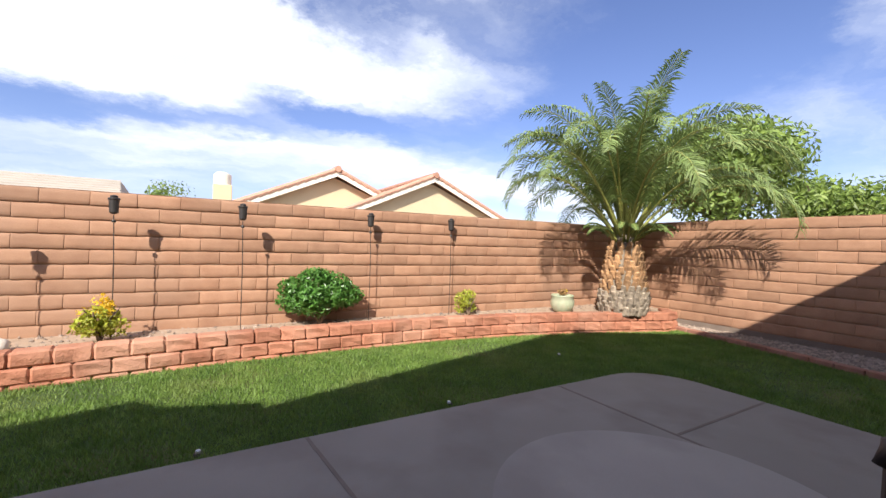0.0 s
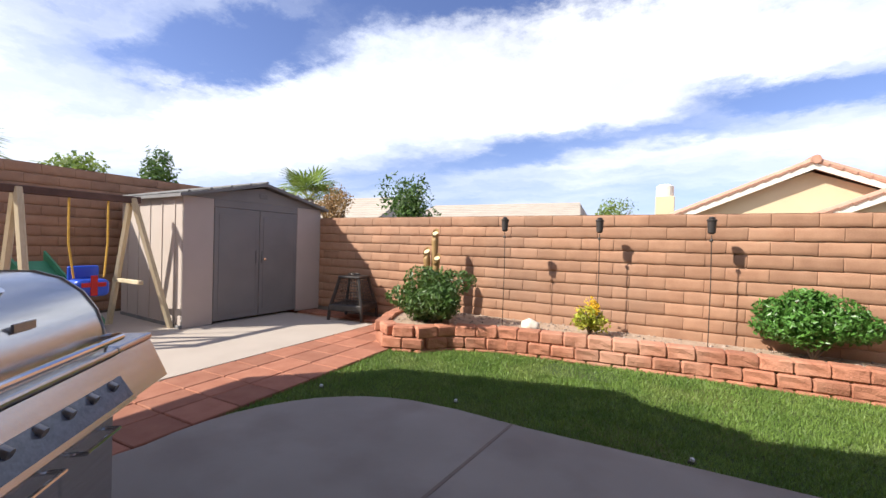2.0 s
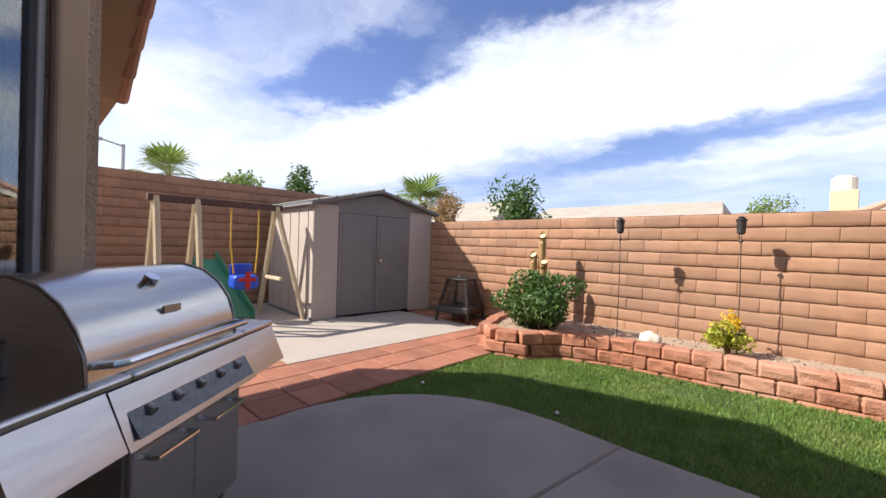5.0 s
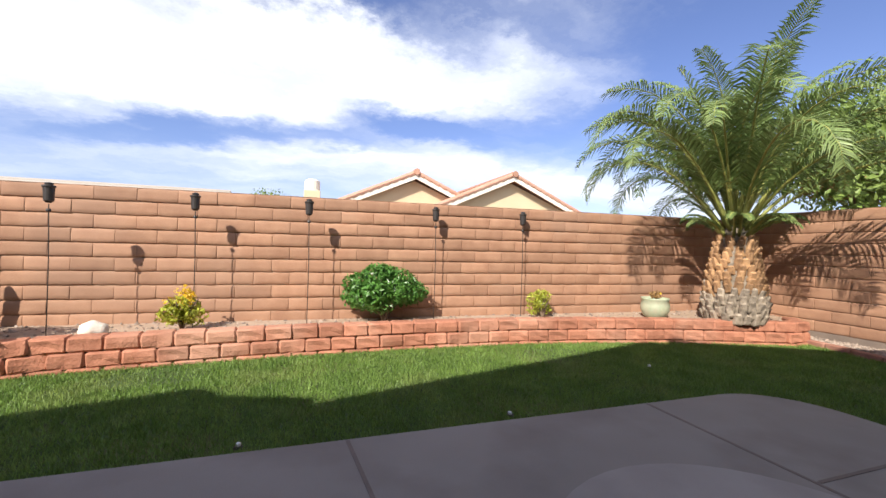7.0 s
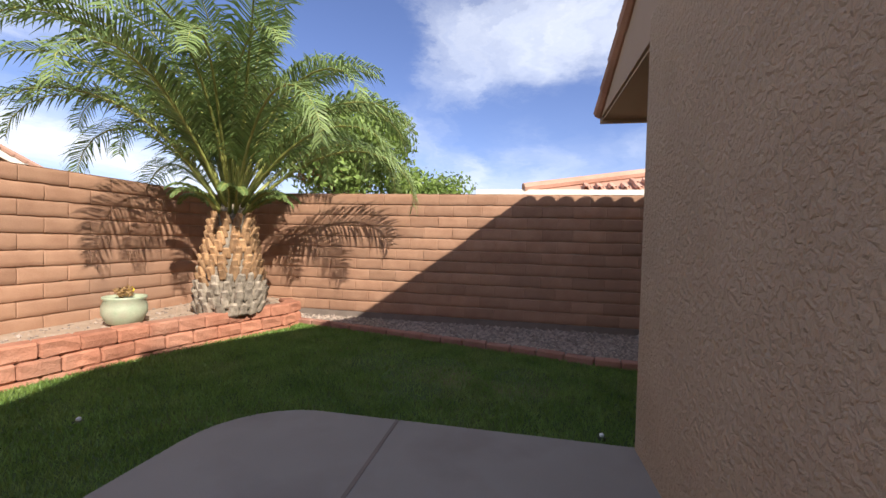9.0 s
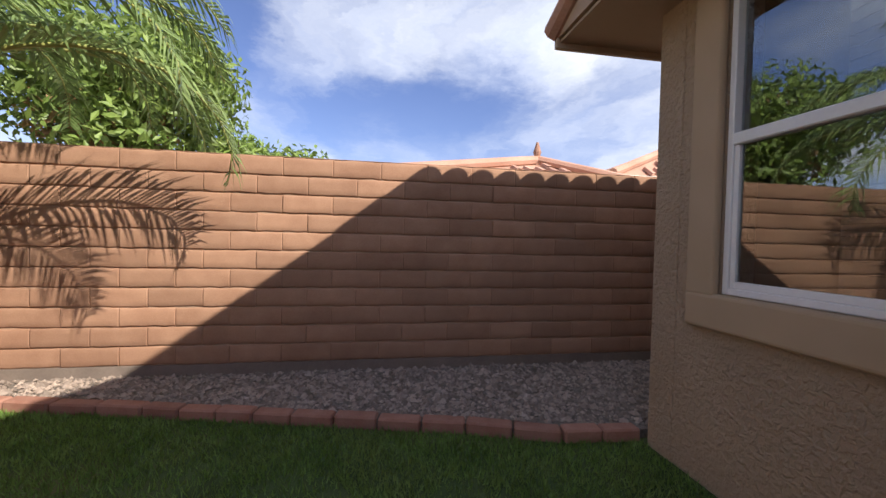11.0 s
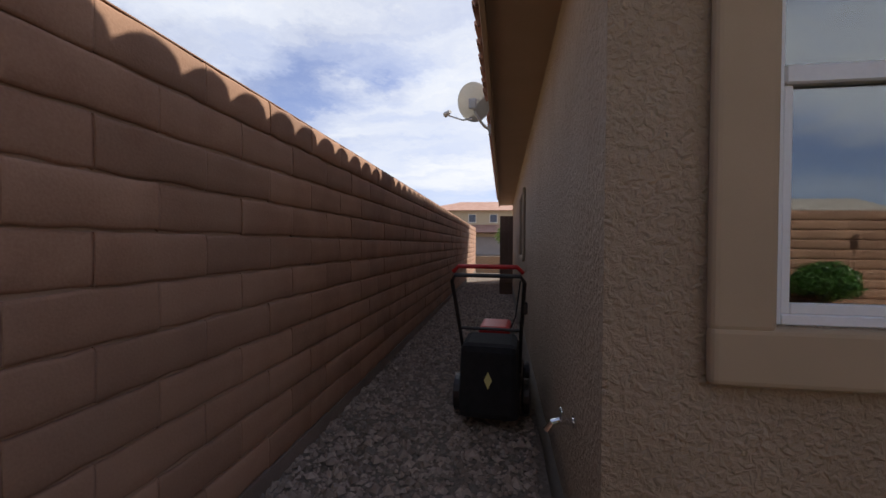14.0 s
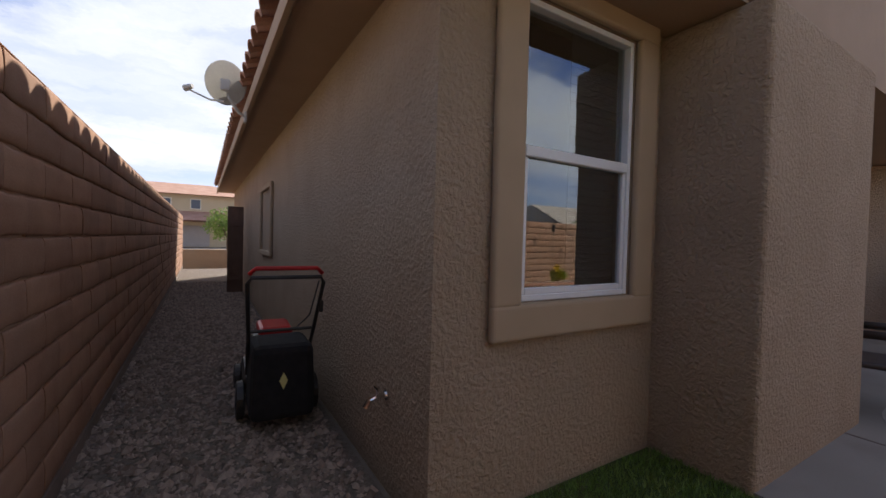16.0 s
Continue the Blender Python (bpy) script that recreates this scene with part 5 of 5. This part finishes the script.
# ---- neighbourhood ----
def tiles_on(bm, o, ux, uy, w, h, peak, pitch=0.30, step=0.42, r=0.085):
    """Rows of curved tiles on the slope at o: ux along the eave, uy up the slope."""
    ux, uy = Vector(ux).normalized(), Vector(uy).normalized()
    nz = ux.cross(uy)
    if nz.z < 0:
        nz = -nz
    for i in range(int(w / pitch)):
        for j in range(int(h / step)):
            if not (w * peak * (j + 1.5) * step / h < (i + 0.5) * pitch < w - w * (1 - peak) * (j + 1.5) * step / h):
                continue
            a = Vector(o) + ux * (i + 0.5) * pitch + uy * j * step
            q = []
            for f, lift in ((0, 0.03), (step, 0.0)):
                q.append([bm.verts.new(a + uy * f + ux * (r * c) + nz * (r * s + lift)) for c, s in ((-1, 0), (-0.6, 0.8), (0.6, 0.8), (1, 0))])
            for k in range(3):
                bm.faces.new((q[0][k], q[0][k + 1], q[1][k + 1], q[1][k]))


def gable_house(name, label, xp, y, zp, half, pitch, depth, base_label="cream"):
    """A gable end looking south at y, with barrel tiles along its rakes."""
    h = thing(name, label, "house")
    zl = zp - half * pitch
    part("wall", solid([(xp - half + 0.5, y, -0.06), (xp + half - 0.5, y, -0.06), (xp + half - 0.5, y, zl + 0.1), (xp, y, zp - 0.3), (xp - half + 0.5, y, zl + 0.1),
                        (xp - half + 0.5, y + depth, -0.06), (xp + half - 0.5, y + depth, -0.06), (xp + half - 0.5, y + depth, zl + 0.1), (xp, y + depth, zp - 0.3), (xp - half + 0.5, y + depth, zl + 0.1)],
                       [(0, 1, 2, 3, 4), (5, 9, 8, 7, 6), (0, 5, 6, 1), (1, 6, 7, 2), (4, 3, 8, 9), (0, 4, 9, 5), (2, 7, 8, 3)]), M_CREAM, h)
    for sg in (-1, 1):
        e = xp + sg * half
        part("roof", solid([(e, y - 0.4, zl), (xp, y - 0.4, zp), (xp, y + depth, zp), (e, y + depth, zl), (e, y - 0.4, zl - 0.14), (xp, y - 0.4, zp - 0.14), (xp, y + depth, zp - 0.14), (e, y + depth, zl - 0.14)],
                           [(0, 1, 2, 3), (4, 7, 6, 5), (0, 4, 5, 1), (1, 5, 6, 2), (2, 6, 7, 3), (3, 7, 4, 0)]), M_TILE_J, h)
        part("fascia", solid([(e, y - 0.43, zl - 0.02), (xp, y - 0.43, zp - 0.02), (xp, y - 0.43, zp - 0.26), (e, y - 0.43, zl - 0.26), (e, y - 0.38, zl - 0.02), (xp, y - 0.38, zp - 0.02), (xp, y - 0.38, zp - 0.26), (e, y - 0.38, zl - 0.26)],
                             [(0, 1, 2, 3), (4, 7, 6, 5), (0, 4, 5, 1), (1, 5, 6, 2), (2, 6, 7, 3), (3, 7, 4, 0)]), M_CREAMW, h)
        n = int(half * math.hypot(1, pitch) / 0.4)
        me = mesh_of("rake_tile", tube([(0, 0, 0), (0.42, 0, 0.02)], [0.13, 0.11], 8), M_TILE_J)
        for i in range(n):
            f = i / n
            o = new("rake_tile", me); o.parent = h
            o.matrix_world = pose(e + (xp - e) * f, y - 0.38, zl + (zp - zl) * f + 0.05, 0, 0, 0 if sg < 0 else 180) @ pose(0, 0, 0, 0, -math.degrees(math.atan(pitch)), 0)
    part("ridge_cap", tube([(xp, y - 0.55, zp + 0.08), (xp, y + depth, zp + 0.08)], 0.16, 8), M_TILE, h)
    return h


gable_house("neighbour_house", "cream stucco house with a terracotta tile gable", 0.95, 18.0, 4.85, 4.6, 0.44, 8)
gable_house("neighbour_house", "cream stucco gable wing with terracotta rake tiles", 5.75, 17.0, 4.95, 5.2, 0.44, 9)
ch = thing("chimney", "pale cream stucco chimney with a round cap", "chimney", (-3.85, 18.2, 0))
part("stack", box(-0.36, -0.36, -0.06, 0.36, 0.36, 3.75, 0.02), M_CREAM, ch)
part("chimney_cap", lathe([(0.34, 3.75), (0.34, 4.2), (0.26, 4.24), (0.24, 4.28)], 18), M_CREAMW, ch)


def flat_tile_house(name, label, x0, x1, y, zr, run, drop):
    h = thing(name, label, "house")
    ze = zr - drop
    part("wall", box(x0 + 0.5, y + 0.5, -0.06, x1 - 0.5, y + 2 * run - 0.5, ze + 0.05), M_CREAM, h)
    part("roof", solid([(x0, y, ze), (x1, y, ze), (x1 - 0.6, y + run, zr), (x0 + 0.6, y + run, zr), (x0, y + 2 * run, ze), (x1, y + 2 * run, ze), ],
                       [(0, 1, 2, 3), (3, 2, 5, 4), (0, 3, 4), (1, 5, 2), (0, 4, 5, 1)]), M_GREYTILE, h)
    rows = int(math.hypot(run, drop) / 0.38)
    for i in range(rows):
        f = i / rows; g2 = (i + 1) / rows
        a, b = x0 + 0.6 * f, x1 - 0.6 * f
        part("tile_course", solid([(a, y + run * f, ze + drop * f + 0.05), (b, y + run * f, ze + drop * f + 0.05), (b, y + run * g2, ze + drop * g2 + 0.02), (a, y + run * g2, ze + drop * g2 + 0.02), (a, y + run * f, ze + drop * f), (b, y + run * f, ze + drop * f)],
                                  [(0, 1, 2, 3), (4, 5, 1, 0)]), M_GREYTILE, h)
    return h


flat_tile_house("neighbour_house", "house with a pale grey flat-tile roof", -18.0, -7.4, 18.5, 4.05, 4.0, 1.5)
flat_tile_house("neighbour_house", "low house with a grey tile roof behind the palm", -26.0, -15.5, 13.0, 3.9, 3.5, 1.5)
flat_tile_house("neighbour_house", "pale low roof behind the corner palm", 8.8, 22.0, 14.5, 3.25, 4.0, 1.0)

# houses beyond the eastern wall
def hip_house(label, x0, x1, y0, y1, ze, peak):
    """A house whose tiled hip roof rises from its eaves to one peak with a finial."""
    h = thing("neighbour_house", label, "house")
    px, py, pz = peak
    part("wall", box(x0 + 0.4, y0 + 0.5, -0.06, x1 - 0.4, y1 - 0.5, ze - 0.1), M_CREAM, h)
    part("fascia", box(x0 - 0.05, y0, ze - 0.2, x0 + 0.02, y1 + 1.2, ze + 0.03, 0.005), M_CREAMW, h, "white fascia board")
    part("roof", solid([(x0, y0, ze), (x0, y1, ze), (x1, y1, ze), (x1, y0, ze), (px, py, pz)], [(0, 1, 4), (1, 2, 4), (2, 3, 4), (3, 0, 4), (0, 3, 2, 1)]), M_TILE_J, h)
    tl = bmesh.new()
    tiles_on(tl, (x0, y0, ze + 0.03), (0, 1, 0), (px - x0, 0, pz - ze), y1 - y0, math.hypot(px - x0, pz - ze), (py - y0) / (y1 - y0))
    tagged(part("roof_tiles", tl, M_TILE_J, h), kind="stuff")
    hips = [Vector((x0, y1, ze)), Vector((x0, y0, ze))]
    for c in hips:
        part("hip_cap", tube([c + Vector((0, 0, 0.08)), Vector(peak) + Vector((0, 0, 0.1))], 0.12, 8), M_TILE_J, h)
    fin = part("finial", lathe([(0.14, -0.05), (0.08, 0.2), (0.1, 0.3), (0.03, 0.55)], 10), M_TILE, h)
    fin.location = peak


hip_house("house with a low barrel-tile roof behind the side wall", 8.0, 13.0, -6.0, -0.7, 2.6, (9.4, -4.3, 3.22))
hip_house("house with a barrel-tile hip roof behind the side wall", 9.2, 16.5, -22.0, -6.3, 3.0, (12.8, -13.4, 5.75))

# two-storey house across the street
fh = thing("neighbour_house", "two-storey tan house with red tile roofs across the street", "house")
part("wall", box(-2, -62, -0.06, 12, -50, 5.4), M_CREAM, fh)
part("roof", solid([(-3, -49.2, 5.4), (13, -49.2, 5.4), (13, -63, 5.4), (-3, -63, 5.4), (2, -55, 7.0), (8, -55, 7.0)], [(0, 1, 5, 4), (1, 2, 5), (2, 3, 4, 5), (3, 0, 4), (0, 3, 2, 1)]), M_TILE_J, fh)
part("porch_roof", solid([(-3, -47.5, 2.7), (8, -47.5, 2.7), (7, -50, 3.7), (-3, -50, 3.7), (-3, -50, 2.6), (8, -50, 2.6)], [(0, 1, 2, 3), (0, 4, 5, 1), (1, 5, 2), (0, 3, 4)]), M_TILE_J, fh)
for x in (3.0, 5.6):
    w = part("window", box(x, -49.97, 3.9, x + 1.0, -49.93, 5.0), M_CREAMW, fh)
    part("pane", box(x + 0.1, -49.93, 4.0, x + 0.9, -49.91, 4.9), M_PANEL, w)
part("garage_door", box(2.2, -49.97, 0.0, 6.2, -49.93, 2.2), M_SHED, fh)


low = part("wall_low_end", box(-2.0, -19.2, -0.1, 6.0, -19.0, 0.72, 0.01), M_STUCCO)
tagged(low, "low tan garden wall beyond the side yard", "wall", kind="structure")


def tree(name, label, at, height, radii, n, size, seed, material=None, lumps=16, trunk=0.12, extra=None):
    t = thing(name, label, "tree")
    c = (at[0], at[1], at[2] + height - radii[2])
    part("trunk", tube([at, (at[0] + 0.05, at[1], at[2] + height * 0.35), (c[0], c[1], c[2])], [trunk, trunk * 0.8, trunk * 0.35], 8), M_BARK, t)
    rs = random.Random(seed)
    for i in range(6):
        a = i * 1.05 + rs.uniform(-.3, .3)
        part("limb", tube([(at[0], at[1], at[2] + height * 0.35), (c[0] + radii[0] * 0.5 * math.cos(a), c[1] + radii[1] * 0.5 * math.sin(a), c[2] + radii[2] * rs.uniform(-.2, .5))], [trunk * 0.5, trunk * 0.12], 6), M_BARK, t)
    crown("crown", t, material or M_TREE, c, radii, n, size, seed, lumps=lumps, shell=0.2)
    if extra:
        crown("dry_leaves", t, extra, c, (radii[0] * 0.8, radii[1] * 0.8, radii[2] * 0.6), n // 9, size, seed + 5, lumps=5, shell=0.2)
    return t


tree("leafy_tree", "broad leafy green tree with some rusty leaves behind the wall", (6.9, 3.7, -0.06), 5.7, (2.2, 1.9, 2.1), 13000, 0.085, 11, lumps=22, extra=M_RUST)
tree("leafy_tree", "lower green tree beyond the side wall", (9.0, 2.3, -0.06), 3.9, (1.6, 1.5, 1.2), 5000, 0.085, 12, lumps=14)
tree("sapling", "slim green sapling above the north wall", (-9.8, 6.4, -0.06), 3.5, (1.0, 0.7, 1.35), 2800, 0.06, 13, M_BUSH2, lumps=14, trunk=0.04)
tree("rusty_shrub", "reddish shrub beside the fan palm", (-12.4, 6.9, -0.06), 3.1, (0.8, 0.7, 0.9), 1700, 0.05, 14, M_RUST)
tree("leafy_tree", "green tree top behind the western wall", (-17.5, 2.6, -0.06), 3.6, (1.7, 1.3, 1.0), 2600, 0.08, 15)
tree("conifer", "dark green tree behind the western wall", (-16.2, 4.2, -0.06), 3.9, (0.8, 0.8, 1.4), 2200, 0.07, 16, M_BUSH2)
tree("distant_tree", "far green tree beside a roof", (-6.0, 20.0, -0.06), 4.2, (1.5, 1.2, 1.2), 2000, 0.08, 17)
tree("street_tree", "green tree at the end of the side yard", (1.6, -26, -0.06), 3.2, (1.4, 1.2, 1.3), 1800, 0.09, 18)


def fan_palm(at, h, seed):
    p = thing("fan_palm", "fan palm with a shaggy crown behind the wall", "palm tree", at)
    part("trunk", tube([(0, 0, 0), (0, 0, h)], [0.2, 0.16], 10), M_BARK, p)
    rs = random.Random(seed)
    for i in range(26):
        a, e = rs.uniform(0, math.tau), rs.uniform(-0.3, 1.3)
        d = Vector((math.cos(a) * math.cos(e), math.sin(a) * math.cos(e), math.sin(e)))
        s_ = d.cross(Vector((0, 0, 1))).normalized(); u = s_.cross(d)
        b = Vector((0, 0, h)); m = b + d * 0.5
        v, f = [], []
        for k in range(13):
            q = (k - 6) / 6 * 1.35
            dd = (d * math.cos(q) + s_ * math.sin(q)).normalized()
            tip = m + dd * 0.85 - Vector((0, 0, 0.16)); wv = s_ * 0.045
            n0 = len(v)
            v += [m, m + dd * 0.48 + wv, tip, m + dd * 0.48 - wv]; f += [(n0, n0 + 1, n0 + 2, n0 + 3)]
        fr = raw("fan_leaf", [tuple(x) for x in v], f, M_TREE if e > 0 else M_RUST, p)
        part("stalk", tube([b, m], 0.012, 5), M_RACHIS, fr)


fan_palm((-13.9, 7.4, -0.06), 2.75, 1)
fan_palm((-19.5, 1.7, -0.06), 3.3, 2)

lamp = thing("street_lamp", "street lamp far behind the western wall", "street lamp", (-30, 2.0, -0.06))
part("post", tube([(0, 0, 0), (0, 0, 6.0)], 0.08, 8), M_ALU, lamp)
part("arm", tube([(0, 0, 5.9), (0, -0.9, 6.1)], 0.04, 6), M_ALU, lamp)
part("lamp_head", box(-0.15, -1.3, 6.02, 0.15, -0.8, 6.16, 0.03), M_ALU, lamp)

# ---- boundary walls ----
block_wall("wall_boundary_north", "tan-brown slump block boundary wall", (-13.6, north(-13.6)), (1, SKEW), 17.3, 11, (5.2, 16.9), 0.06)
block_wall("wall_boundary_east", "tan-brown slump block side yard wall", (EAST, 4.0), (0, -1), 22.0, 11, (0.0, 11.2), 0.13, faces=FLAT)
block_wall("wall_boundary_west", "tall brown slump block wall behind the swing", (WEST, -3.2), (0, 1), 8.2, 15, (1.0, 7.4), 0.04)
